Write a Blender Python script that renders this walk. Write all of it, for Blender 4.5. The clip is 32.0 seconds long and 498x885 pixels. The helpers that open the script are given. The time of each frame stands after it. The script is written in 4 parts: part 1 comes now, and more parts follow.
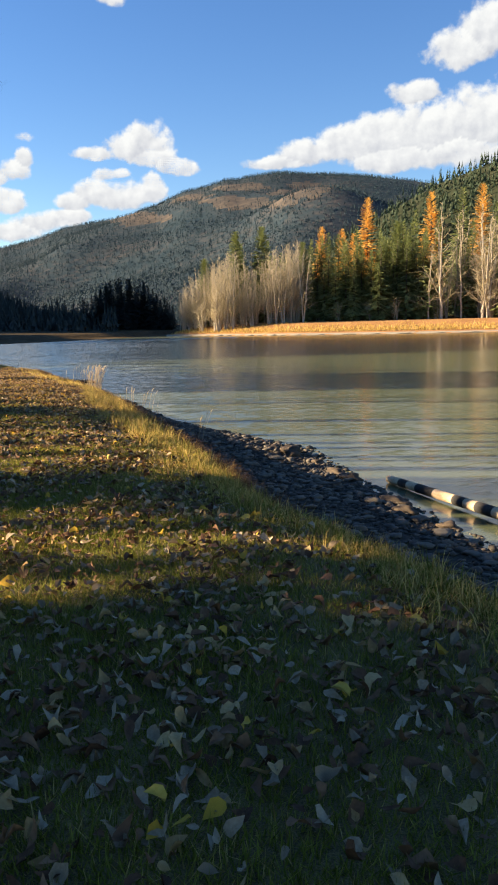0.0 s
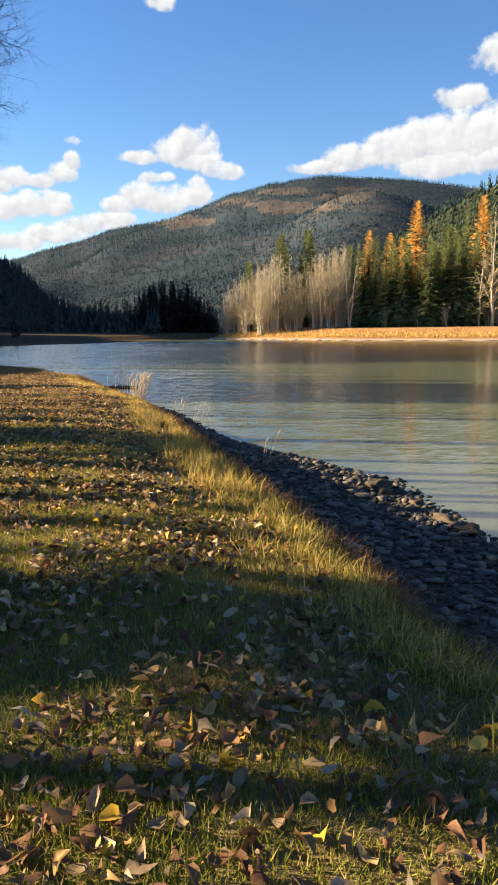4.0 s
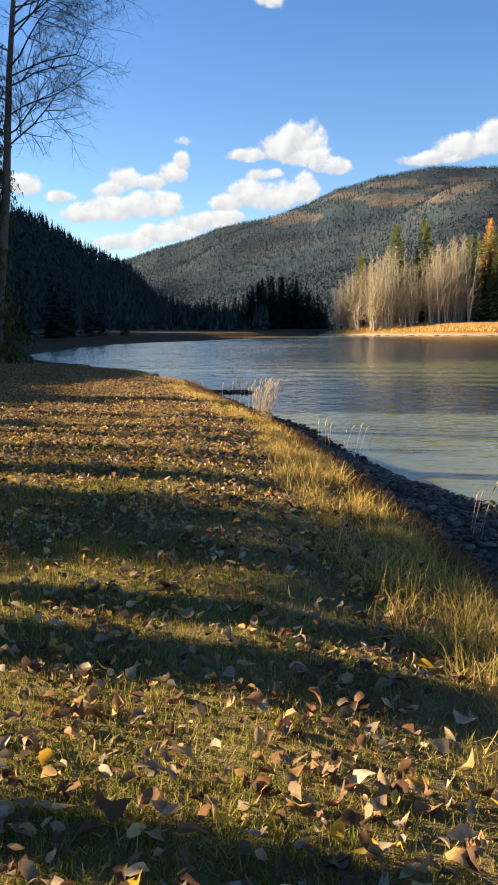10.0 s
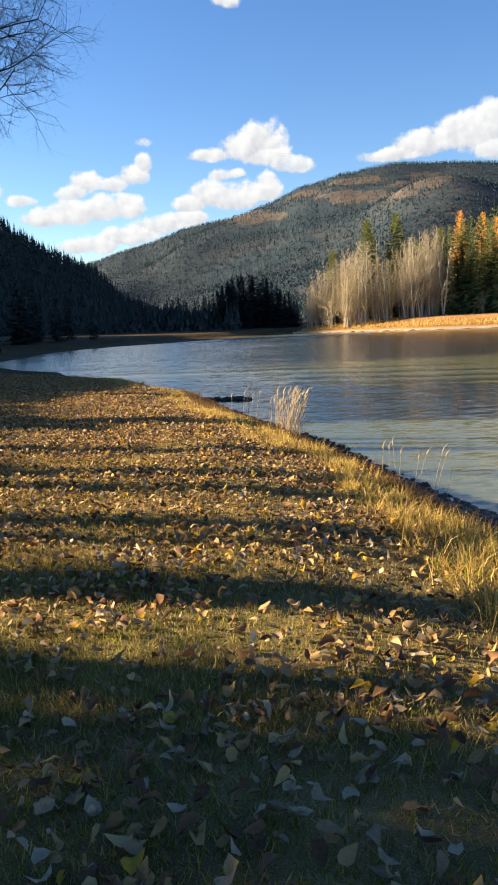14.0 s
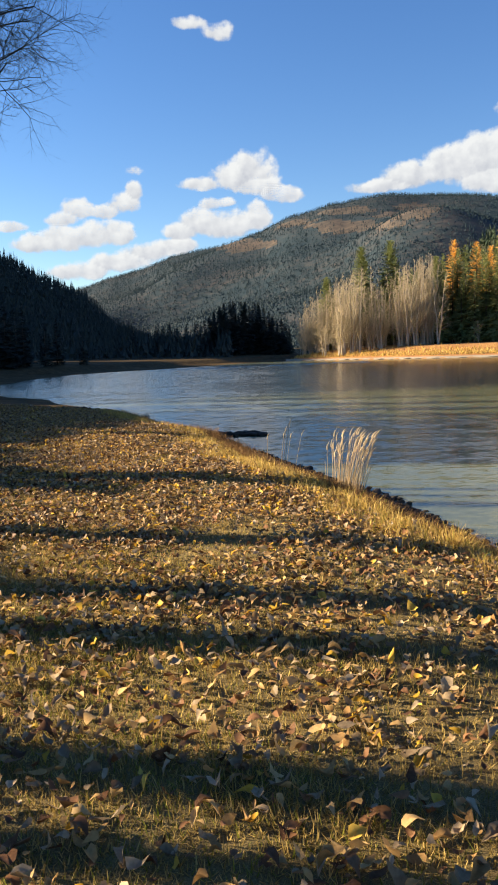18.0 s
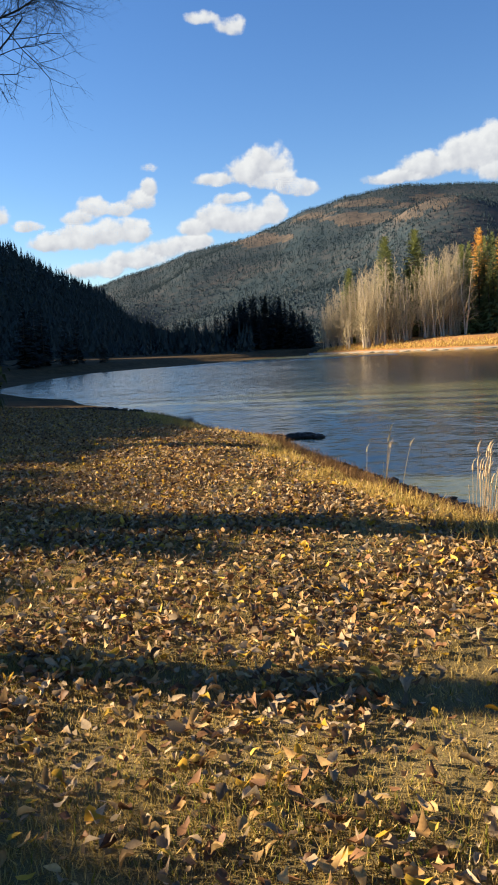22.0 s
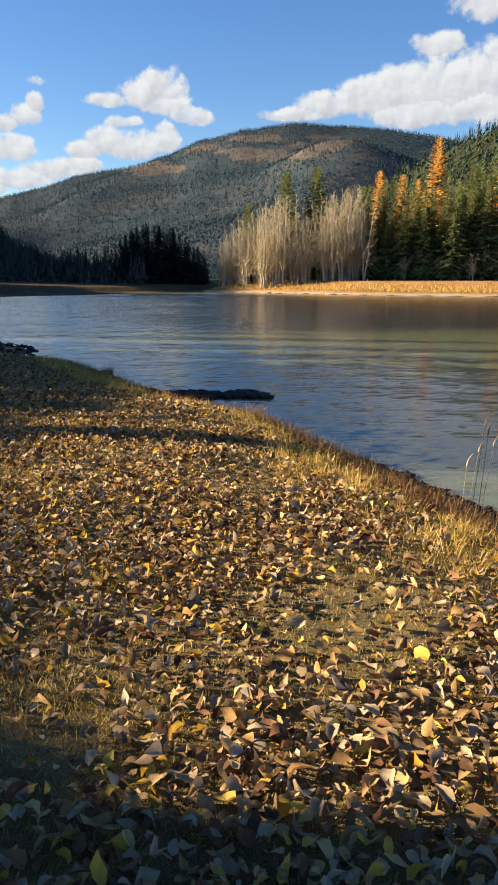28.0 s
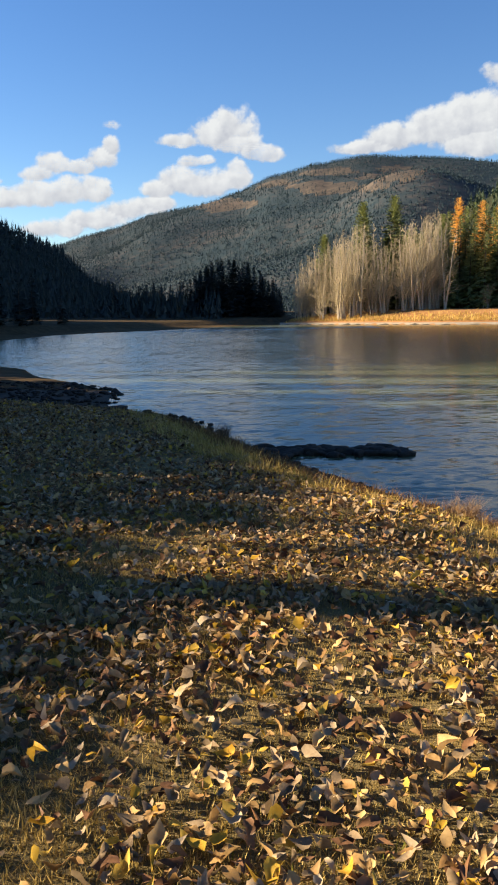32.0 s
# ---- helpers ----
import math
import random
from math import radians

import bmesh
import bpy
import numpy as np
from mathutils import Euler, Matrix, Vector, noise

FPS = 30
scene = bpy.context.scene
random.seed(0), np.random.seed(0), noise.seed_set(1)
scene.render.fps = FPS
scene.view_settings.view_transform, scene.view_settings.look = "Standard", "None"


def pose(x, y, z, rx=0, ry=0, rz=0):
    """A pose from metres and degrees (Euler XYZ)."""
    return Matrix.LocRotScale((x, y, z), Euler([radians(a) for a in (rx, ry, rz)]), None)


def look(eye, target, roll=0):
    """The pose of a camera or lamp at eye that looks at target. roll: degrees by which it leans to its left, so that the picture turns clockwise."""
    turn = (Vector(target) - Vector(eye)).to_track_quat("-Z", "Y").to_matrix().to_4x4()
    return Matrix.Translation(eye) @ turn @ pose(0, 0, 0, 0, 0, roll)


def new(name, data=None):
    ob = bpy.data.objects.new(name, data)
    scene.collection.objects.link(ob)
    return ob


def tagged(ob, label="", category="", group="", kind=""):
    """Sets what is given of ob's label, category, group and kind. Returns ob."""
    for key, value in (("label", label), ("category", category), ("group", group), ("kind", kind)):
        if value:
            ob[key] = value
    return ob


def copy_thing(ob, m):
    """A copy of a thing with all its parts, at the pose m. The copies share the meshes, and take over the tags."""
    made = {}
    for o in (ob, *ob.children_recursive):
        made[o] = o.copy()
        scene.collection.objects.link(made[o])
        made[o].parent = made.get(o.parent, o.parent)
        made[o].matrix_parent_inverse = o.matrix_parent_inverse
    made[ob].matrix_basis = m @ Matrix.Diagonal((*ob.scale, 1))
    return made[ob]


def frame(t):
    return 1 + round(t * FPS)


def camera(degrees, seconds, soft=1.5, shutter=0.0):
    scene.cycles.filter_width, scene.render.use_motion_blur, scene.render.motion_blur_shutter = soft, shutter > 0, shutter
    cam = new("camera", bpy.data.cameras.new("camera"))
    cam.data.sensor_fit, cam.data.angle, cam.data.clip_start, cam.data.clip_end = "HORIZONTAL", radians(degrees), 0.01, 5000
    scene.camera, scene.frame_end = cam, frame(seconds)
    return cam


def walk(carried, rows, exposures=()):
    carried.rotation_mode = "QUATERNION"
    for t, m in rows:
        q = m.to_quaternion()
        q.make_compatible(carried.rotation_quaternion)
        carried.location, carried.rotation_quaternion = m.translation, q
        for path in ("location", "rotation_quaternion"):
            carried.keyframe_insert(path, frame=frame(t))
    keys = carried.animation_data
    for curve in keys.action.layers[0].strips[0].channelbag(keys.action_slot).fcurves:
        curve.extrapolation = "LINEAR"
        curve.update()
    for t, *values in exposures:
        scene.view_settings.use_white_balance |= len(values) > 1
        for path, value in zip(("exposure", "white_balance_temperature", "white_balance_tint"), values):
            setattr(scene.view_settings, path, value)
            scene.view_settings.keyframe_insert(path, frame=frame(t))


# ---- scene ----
# ---------------------------------------------------------------- camera
cam = camera(34.97, 32.0, soft=1.9)
PATH = [
    (0, (-0.470, -1.030, 1.517), (-0.277, 0.938, 1.215), -1.2),
    (0.5, (-0.562, -0.527, 1.469), (-0.427, 1.432, 1.092), -0.2),
    (1, (-0.560, -0.086, 1.437), (-0.469, 1.866, 1.011), -1.0),
    (1.5, (-0.554, 0.423, 1.464), (-0.507, 2.378, 1.045), -0.1),
    (2, (-0.644, 0.961, 1.471), (-0.583, 2.920, 1.072), -0.6),
    (2.5, (-0.678, 1.505, 1.463), (-0.735, 3.457, 1.029), -1.4),
    (3, (-0.766, 1.922, 1.456), (-0.793, 3.886, 1.081), -0.5),
    (3.5, (-0.846, 2.208, 1.484), (-0.744, 4.184, 1.194), -0.2),
    (5.5, (-1.130, 3.919, 1.533), (-1.066, 5.890, 1.202), -0.8),
    (6, (-1.261, 4.383, 1.536), (-1.178, 6.339, 1.128), -1.2),
    (6.5, (-1.319, 4.921, 1.514), (-1.250, 6.893, 1.187), -1.9),
    (7, (-1.462, 5.476, 1.490), (-1.367, 7.454, 1.212), -1.0),
    (7.5, (-1.546, 5.955, 1.476), (-1.499, 7.940, 1.235), -1.9),
    (8, (-1.604, 6.470, 1.495), (-1.673, 8.461, 1.311), -0.7),
    (8.5, (-1.706, 7.037, 1.488), (-1.759, 9.028, 1.302), 0.2),
    (9, (-1.706, 7.577, 1.466), (-1.781, 9.567, 1.272), -0.9),
    (9.5, (-1.859, 8.132, 1.431), (-2.022, 10.106, 1.152), -0.7),
    (10, (-1.911, 8.643, 1.423), (-2.080, 10.614, 1.126), -0.9),
    (10.5, (-1.976, 9.088, 1.439), (-2.225, 11.055, 1.175), 0.6),
    (11, (-2.125, 9.535, 1.397), (-2.309, 11.519, 1.216), 2.2),
    (11.5, (-2.284, 10.090, 1.347), (-2.692, 12.014, 0.984), 0.8),
    (12, (-2.590, 10.598, 1.353), (-3.058, 12.511, 1.005), 1.7),
    (12.5, (-2.810, 11.068, 1.373), (-3.127, 13.023, 1.095), -0.0),
    (13, (-2.966, 11.514, 1.412), (-3.242, 13.478, 1.151), -1.6),
    (13.5, (-3.165, 11.968, 1.399), (-3.292, 13.941, 1.097), -1.3),
    (14, (-3.281, 12.428, 1.389), (-3.378, 14.403, 1.090), -2.6),
    (14.5, (-3.405, 12.895, 1.434), (-3.513, 14.872, 1.152), -2.6),
    (16.5, (-3.926, 14.617, 1.393), (-4.019, 16.605, 1.203), -0.7),
    (17, (-4.107, 15.058, 1.398), (-4.300, 17.033, 1.148), -0.7),
    (17.5, (-4.326, 15.466, 1.419), (-4.431, 17.446, 1.151), -0.1),
    (18, (-4.422, 15.904, 1.395), (-4.485, 17.889, 1.161), -2.0),
    (18.5, (-4.555, 16.315, 1.407), (-4.620, 18.306, 1.223), 0.1),
    (19, (-4.733, 16.744, 1.413), (-4.709, 18.737, 1.247), 0.8),
    (19.5, (-4.891, 17.222, 1.386), (-4.964, 19.209, 1.164), -1.9),
    (20, (-5.056, 17.618, 1.349), (-5.100, 19.600, 1.082), -1.1),
    (20.5, (-5.209, 18.061, 1.343), (-5.193, 20.035, 1.026), -1.0),
    (21, (-5.303, 18.500, 1.353), (-5.413, 20.475, 1.058), -1.9),
    (21.5, (-5.502, 18.844, 1.348), (-5.629, 20.823, 1.087), -1.8),
    (22, (-5.632, 19.258, 1.331), (-5.743, 21.240, 1.087), -3.1),
    (22.5, (-5.762, 19.710, 1.345), (-5.865, 21.693, 1.106), -2.0),
    (23, (-5.938, 20.160, 1.319), (-5.924, 22.144, 1.070), -1.5),
    (23.5, (-6.031, 20.593, 1.275), (-6.046, 22.587, 1.121), -4.6),
    (24, (-6.140, 21.049, 1.253), (-6.061, 23.035, 1.028), -1.9),
    (24.5, (-6.235, 21.529, 1.253), (-6.034, 23.506, 1.025), -0.7),
    (25, (-6.337, 22.044, 1.274), (-6.281, 24.036, 1.105), -0.2),
    (25.5, (-6.531, 22.544, 1.265), (-6.662, 24.534, 1.108), 0.7),
    (26, (-6.584, 23.043, 1.223), (-6.726, 25.020, 0.958), -0.2),
    (26.5, (-6.662, 23.441, 1.209), (-6.672, 25.420, 0.920), 1.0),
    (28.5, (-7.099, 24.914, 1.263), (-6.913, 26.854, 0.812), 0.3),
    (29, (-7.193, 25.349, 1.289), (-7.073, 27.289, 0.817), 1.8),
    (29.5, (-7.378, 25.860, 1.295), (-7.263, 27.815, 0.887), 1.1),
    (30, (-7.451, 26.353, 1.267), (-7.383, 28.320, 0.911), -1.4),
    (30.5, (-7.600, 26.785, 1.258), (-7.542, 28.755, 0.918), -0.3),
    (31, (-7.772, 27.236, 1.285), (-7.733, 29.207, 0.945), -0.5),
    (31.5, (-7.861, 27.719, 1.288), (-7.933, 29.690, 0.954), -2.1),
    (32, (-7.985, 28.201, 1.254), (-7.988, 30.174, 0.927), -0.9),
]

walk(cam, [(t, look(eye, target, roll)) for t, eye, target, roll in PATH], exposures=[(0, 2.1, 6600, 12), (3.5, 2.15, 6600, 12), (8, 2.05, 6600, 12), (12, 2.22, 6700, 12), (16.5, 2.05, 6550, 12), (25, 1.93, 6450, 12), (32, 1.92, 6450, 12)])

# ---------------------------------------------------------------- light
SUN_EL, SUN_AZ = radians(20.0), radians(-78.7)      # azimuth from +y towards +x
SUN = Vector((math.sin(SUN_AZ) * math.cos(SUN_EL), math.cos(SUN_AZ) * math.cos(SUN_EL), math.sin(SUN_EL)))
world = bpy.data.worlds.new("sky")
scene.world = world
world.use_nodes = True
wn = world.node_tree.nodes
sky = wn.new("ShaderNodeTexSky")
sky.sky_type, sky.sun_disc = "NISHITA", False
sky.sun_elevation, sky.sun_rotation = SUN_EL, SUN_AZ
sky.air_density, sky.dust_density, sky.ozone_density = 1.0, 0.0, 3.0
wn["Background"].inputs["Strength"].default_value = 0.047
deep = wn.new("ShaderNodeHueSaturation")
deep.inputs["Hue"].default_value, deep.inputs["Saturation"].default_value = 0.509, 1.2
world.node_tree.links.new(sky.outputs[0], deep.inputs["Color"])
world.node_tree.links.new(deep.outputs[0], wn["Background"].inputs["Color"])
sun = new("sun", bpy.data.lights.new("sun", "SUN"))
sun.data.energy, sun.data.angle, sun.data.color = 5.0, radians(0.53), (1.0, 0.80, 0.53)
sun.matrix_world = look((-300, 60, 120), Vector((-300, 60, 120)) - SUN)


# ---------------------------------------------------------------- materials
def surface(name, colours, scale=4.0, rough=0.85, bump=0.3, bump_scale=None, fine=8.0, rand=0.0, spec=0.3, metal=0.0, stretch=(1, 1, 1)):
    """Two scales of noise over a ramp of colours, with relief; rand: variation from piece to piece."""
    m = bpy.data.materials.new(name)
    m.use_nodes = True
    t = m.node_tree
    b = t.nodes["Principled BSDF"]
    co = t.nodes.new("ShaderNodeTexCoord")
    mp = t.nodes.new("ShaderNodeMapping")
    mp.inputs["Scale"].default_value = stretch
    t.links.new(co.outputs["Object"], mp.inputs[0])
    n1, n2 = t.nodes.new("ShaderNodeTexNoise"), t.nodes.new("ShaderNodeTexNoise")
    n1.inputs["Scale"].default_value, n2.inputs["Scale"].default_value = scale, scale * fine
    n1.inputs["Detail"].default_value, n2.inputs["Detail"].default_value = 4, 5
    mix = t.nodes.new("ShaderNodeMath")
    mix.operation = "MULTIPLY_ADD"
    mix.inputs[1].default_value = 0.45
    half = t.nodes.new("ShaderNodeMath")
    half.operation = "MULTIPLY"
    half.inputs[1].default_value = 0.55
    for n in (n1, n2):
        t.links.new(mp.outputs[0], n.inputs["Vector"])
    t.links.new(n2.outputs[0], half.inputs[0])
    t.links.new(n1.outputs[0], mix.inputs[0])
    t.links.new(half.outputs[0], mix.inputs[2])
    value = mix.outputs[0]
    if rand:
        info = t.nodes.new("ShaderNodeNewGeometry")
        add = t.nodes.new("ShaderNodeMath")
        add.operation = "MULTIPLY_ADD"
        add.inputs[1].default_value = rand
        off = t.nodes.new("ShaderNodeMath")
        off.operation = "SUBTRACT"
        off.inputs[1].default_value = rand / 2
        t.links.new(info.outputs["Random Per Island"], add.inputs[0])
        t.links.new(value, add.inputs[2])
        t.links.new(add.outputs[0], off.inputs[0])
        value = off.outputs[0]
    ramp = t.nodes.new("ShaderNodeValToRGB")
    el = ramp.color_ramp.elements
    lo, hi = (0.32, 0.68) if not rand else (0.5 - 0.5 * rand - 0.05, 0.5 + 0.5 * rand + 0.05)
    for i, c in enumerate(colours):
        p = lo + (hi - lo) * i / max(1, len(colours) - 1)
        e = el[i] if i < 2 else el.new(p)
        e.position, e.color = p, (*c, 1)
    for i, c in enumerate(colours):
        el[i].position = lo + (hi - lo) * i / max(1, len(colours) - 1)
        el[i].color = (*c, 1)
    t.links.new(value, ramp.inputs[0])
    t.links.new(ramp.outputs[0], b.inputs["Base Color"])
    b.inputs["Roughness"].default_value, b.inputs["Metallic"].default_value = rough, metal
    b.inputs["Specular IOR Level"].default_value = spec
    if bump:
        bp = t.nodes.new("ShaderNodeBump")
        bp.inputs["Strength"].default_value = bump
        bp.inputs["Distance"].default_value = 0.3 / (bump_scale or scale * fine)
        t.links.new(n2.outputs[0], bp.inputs["Height"])
        t.links.new(bp.outputs[0], b.inputs["Normal"])
    return m


def leafy(name, colours, rand=0.8, through_light=0.35, rough=0.6, scale=3.0, fine=8.0):
    """Thin leaves and blades: colour by piece, part of the light goes through."""
    m = surface(name, colours, scale=scale, fine=fine, rough=rough, bump=0.0, rand=rand, spec=0.06)
    t = m.node_tree
    b = t.nodes["Principled BSDF"]
    tr, mx = t.nodes.new("ShaderNodeBsdfTranslucent"), t.nodes.new("ShaderNodeMixShader")
    col = b.inputs["Base Color"].links[0].from_socket
    t.links.new(col, tr.inputs["Color"])
    mx.inputs[0].default_value = through_light
    t.links.new(b.outputs[0], mx.inputs[1])
    t.links.new(tr.outputs[0], mx.inputs[2])
    t.links.new(mx.outputs[0], t.nodes["Material Output"].inputs["Surface"])
    return m


LAWN = surface("lawn_thatch", [(0.032, 0.026, 0.010), (0.10, 0.078, 0.029), (0.19, 0.14, 0.054), (0.34, 0.25, 0.10)], scale=2.0, fine=75, bump=1.0, bump_scale=60)
GRAVEL = surface("river_gravel", [(0.022, 0.018, 0.014), (0.05, 0.042, 0.033), (0.10, 0.088, 0.07)], scale=5, fine=6, bump=0.6, spec=0.1)
DRY_LAND = surface("dry_meadow", [(0.24, 0.115, 0.038), (0.34, 0.17, 0.058), (0.44, 0.24, 0.088)], scale=0.15, fine=12)
SHINGLE = surface("pale_shingle", [(0.20, 0.17, 0.13), (0.30, 0.26, 0.20), (0.40, 0.35, 0.28)], scale=1.5, fine=6)
FOREST_FLOOR = surface("forest_floor", [(0.035, 0.026, 0.014), (0.07, 0.05, 0.026), (0.12, 0.085, 0.045)], scale=0.1, fine=10, spec=0.02)
HILL_SOIL = surface("hill_soil", [(0.018, 0.026, 0.014), (0.03, 0.036, 0.02), (0.05, 0.05, 0.03)], scale=0.02, fine=12, spec=0.05)
# the blue of distant haze is mixed into the mountain's soil and needles
HAZY_MOUNT_SOIL = surface("hazy_mountain_soil", [(0.019, 0.035, 0.048), (0.024, 0.040, 0.052), (0.031, 0.045, 0.055), (0.046, 0.052, 0.058), (0.072, 0.067, 0.068)], scale=0.006, fine=11, spec=0.03, bump=0)
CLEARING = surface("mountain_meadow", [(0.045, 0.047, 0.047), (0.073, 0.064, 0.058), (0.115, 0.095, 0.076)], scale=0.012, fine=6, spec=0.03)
HAZY_MOUNT_NEEDLES = leafy("hazy_mountain_needles", [(0.017, 0.034, 0.047), (0.024, 0.044, 0.056), (0.034, 0.054, 0.064)], through_light=0.1)
FAR_NEEDLES = leafy("far_needles", [(0.018, 0.035, 0.022), (0.035, 0.055, 0.035), (0.06, 0.075, 0.045)], through_light=0.1)
# needle colour greyed and blued for the haze over the shaded slope
HAZY_SHADE_NEEDLES = leafy("hazy_shade_needles", [(0.028, 0.038, 0.036), (0.040, 0.052, 0.048), (0.055, 0.066, 0.057)], through_light=0.1)
LARCH = leafy("larch_needles", [(0.56, 0.32, 0.07), (0.70, 0.43, 0.11), (0.80, 0.54, 0.19)])
BARK = surface("bark", [(0.05, 0.04, 0.03), (0.11, 0.09, 0.07), (0.17, 0.14, 0.11)], scale=1.5, fine=8, bump=0.6, stretch=(4, 4, 1))
PALE_BARK = surface("pale_bark", [(0.20, 0.17, 0.13), (0.36, 0.31, 0.24), (0.50, 0.44, 0.35)], scale=1.0, fine=8, bump=0.3)
TWIGS = surface("bare_twigs", [(0.24, 0.20, 0.12), (0.40, 0.335, 0.21), (0.56, 0.475, 0.32)], scale=2, fine=4, bump=0)

WATER = bpy.data.materials.new("river_water")
WATER.use_nodes = True
_t = WATER.node_tree
_b = _t.nodes["Principled BSDF"]
_b.inputs["Base Color"].default_value = (0.085, 0.100, 0.055, 1)
_b.inputs["IOR"].default_value = 1.34
_b.inputs["Roughness"].default_value = 0.15
_co = _t.nodes.new("ShaderNodeTexCoord")


def _math(tree, op, a, b=None, c=None):
    n = tree.nodes.new("ShaderNodeMath")
    n.operation = op
    for i, v in enumerate((a, b, c)):
        if v is None:
            continue
        if isinstance(v, (int, float)):
            n.inputs[i].default_value = v
        else:
            tree.links.new(v, n.inputs[i])
    return n.outputs[0]


def _swell(scale, stretch, detail=3.0, turn=0.12):
    """Noise over the water, about -0.5 to 0.5."""
    mp, n = _t.nodes.new("ShaderNodeMapping"), _t.nodes.new("ShaderNodeTexNoise")
    mp.inputs["Scale"].default_value, mp.inputs["Rotation"].default_value = stretch, (0, 0, turn)
    n.inputs["Scale"].default_value, n.inputs["Detail"].default_value, n.inputs["Distortion"].default_value = scale, detail, 0.8
    _t.links.new(_co.outputs["Object"], mp.inputs[0])
    _t.links.new(mp.outputs[0], n.inputs["Vector"])
    return _math(_t, "SUBTRACT", n.outputs[0], 0.5)


_sx = _t.nodes.new("ShaderNodeSeparateXYZ")
_t.links.new(_co.outputs["Object"], _sx.inputs[0])
_cur = _t.nodes.new("ShaderNodeMapRange")                   # the lively current along the inner bank
_cur.interpolation_type = "SMOOTHSTEP"
_cur.inputs["From Min"].default_value, _cur.inputs["From Max"].default_value = 10.0, -14.0
_t.links.new(_math(_t, "ADD", _sx.outputs[0], _math(_t, "MULTIPLY", _swell(1.0, (0.02, 0.05, 1)), 30.0)), _cur.inputs["Value"])
_amp = _math(_t, "MULTIPLY_ADD", _cur.outputs[0], 0.34, 0.135)
_sy = _math(_t, "ADD", _math(_t, "MULTIPLY", _swell(1.5, (0.36, 1.1, 1)), 0.42), _math(_t, "MULTIPLY", _swell(4.2, (0.45, 1.0, 1)), 0.62))
_sy = _math(_t, "ADD", _sy, _math(_t, "MULTIPLY", _swell(9.0, (0.5, 1.0, 1), 2.0), 0.4))
_sy = _math(_t, "ADD", _sy, _math(_t, "MULTIPLY", _swell(1.0, (0.09, 0.25, 1), 4.0), 0.07))
_sy = _math(_t, "ADD", _sy, _math(_t, "MULTIPLY_ADD", _cur.outputs[0], 0.05, 0.03))   # normals leaned upstream by a constant, so the water mirrors higher sky
_nv, _nn = _t.nodes.new("ShaderNodeCombineXYZ"), _t.nodes.new("ShaderNodeVectorMath")
_t.links.new(_math(_t, "MULTIPLY", _math(_t, "MULTIPLY", _swell(1.6, (0.6, 1.0, 1)), 0.18), _amp), _nv.inputs[0])
_t.links.new(_math(_t, "MULTIPLY", _math(_t, "MULTIPLY", _sy, _amp), -1.0), _nv.inputs[1])
_nv.inputs[2].default_value = 1.0
_nn.operation = "NORMALIZE"
_t.links.new(_nv.outputs[0], _nn.inputs[0])
_t.links.new(_nn.outputs[0], _b.inputs["Normal"])


# ---------------------------------------------------------------- mesh helpers
def mesh_from(name, verts, faces, mats, mat_index=None, smooth=False):
    """A mesh from arrays; faces: (n, k) array of vertex numbers."""
    me = bpy.data.meshes.new(name)
    v = np.asarray(verts, np.float32).reshape(-1, 3)
    f = np.asarray(faces, np.int32)
    n, k = f.shape
    me.vertices.add(len(v))
    me.vertices.foreach_set("co", v.ravel())
    me.loops.add(n * k)
    me.loops.foreach_set("vertex_index", f.ravel())
    me.polygons.add(n)
    me.polygons.foreach_set("loop_start", np.arange(0, n * k, k, dtype=np.int32))
    if mat_index is not None:
        me.polygons.foreach_set("material_index", np.asarray(mat_index, np.int32))
    if smooth:
        me.polygons.foreach_set("use_smooth", np.ones(n, bool))
    for m in mats:
        me.materials.append(m)
    me.update(calc_edges=True)
    return me


def part(name, data, parent, label=""):
    ob = new(name, data)
    ob.parent = parent
    return tagged(ob, label) if label else ob


def grid_mesh(name, X, Y, Z, mats, mat_index=None, smooth=True):
    ny, nx = X.shape
    i = np.arange(nx * ny).reshape(ny, nx)
    faces = np.stack([i[:-1, :-1], i[:-1, 1:], i[1:, 1:], i[1:, :-1]], -1).reshape(-1, 4)
    return mesh_from(name, np.stack([X, Y, Z], -1), faces, mats, mat_index, smooth)


def wave(x, y, s, seed=0):
    """Smooth pseudo-noise, about -1 to 1, for arrays."""
    r = np.random.RandomState(seed)
    out = 0
    for k in range(6):
        a, p, q = r.uniform(0, 6.283), r.uniform(0.6, 1.7), r.uniform(0, 6.283)
        out = out + np.sin((x * math.cos(a) + y * math.sin(a)) * p / s * 6.283 / 2 + q)
    return out / 3.0


# ---------------------------------------------------------------- the lie of the land
WATER_Z = -1.68
EDGE = [(-40, 4.6), (-8, 3.2), (0, 2.2), (3.4, 1.4), (4.9, 0.98), (5.8, 0.64), (6.5, 0.42), (7.4, 0.16), (8.5, 0.0), (9.7, -0.18), (11, -0.45), (12.5, -0.75), (14, -1.0), (15.4, -1.25), (16.7, -1.6), (18.3, -1.85),
        (20, -2.2), (21.5, -2.5), (23.1, -3.02), (24.5, -3.55), (26.5, -4.15), (28.1, -4.77), (30, -5.4), (32, -5.85), (34.3, -6.35), (35.5, -7.2), (36.5, -7.75), (38, -8.4), (39.3, -8.9), (41, -9.45),
        (42, -9.95), (42.6, -11.2), (43.3, -12.9), (44.2, -15.2), (46, -18.5), (50, -20.5), (60, -23.5), (86, -36), (100, -42), (141, -44), (165, -35), (190, -20), (212, -9), (232, 2), (300, 50), (600, 200)]
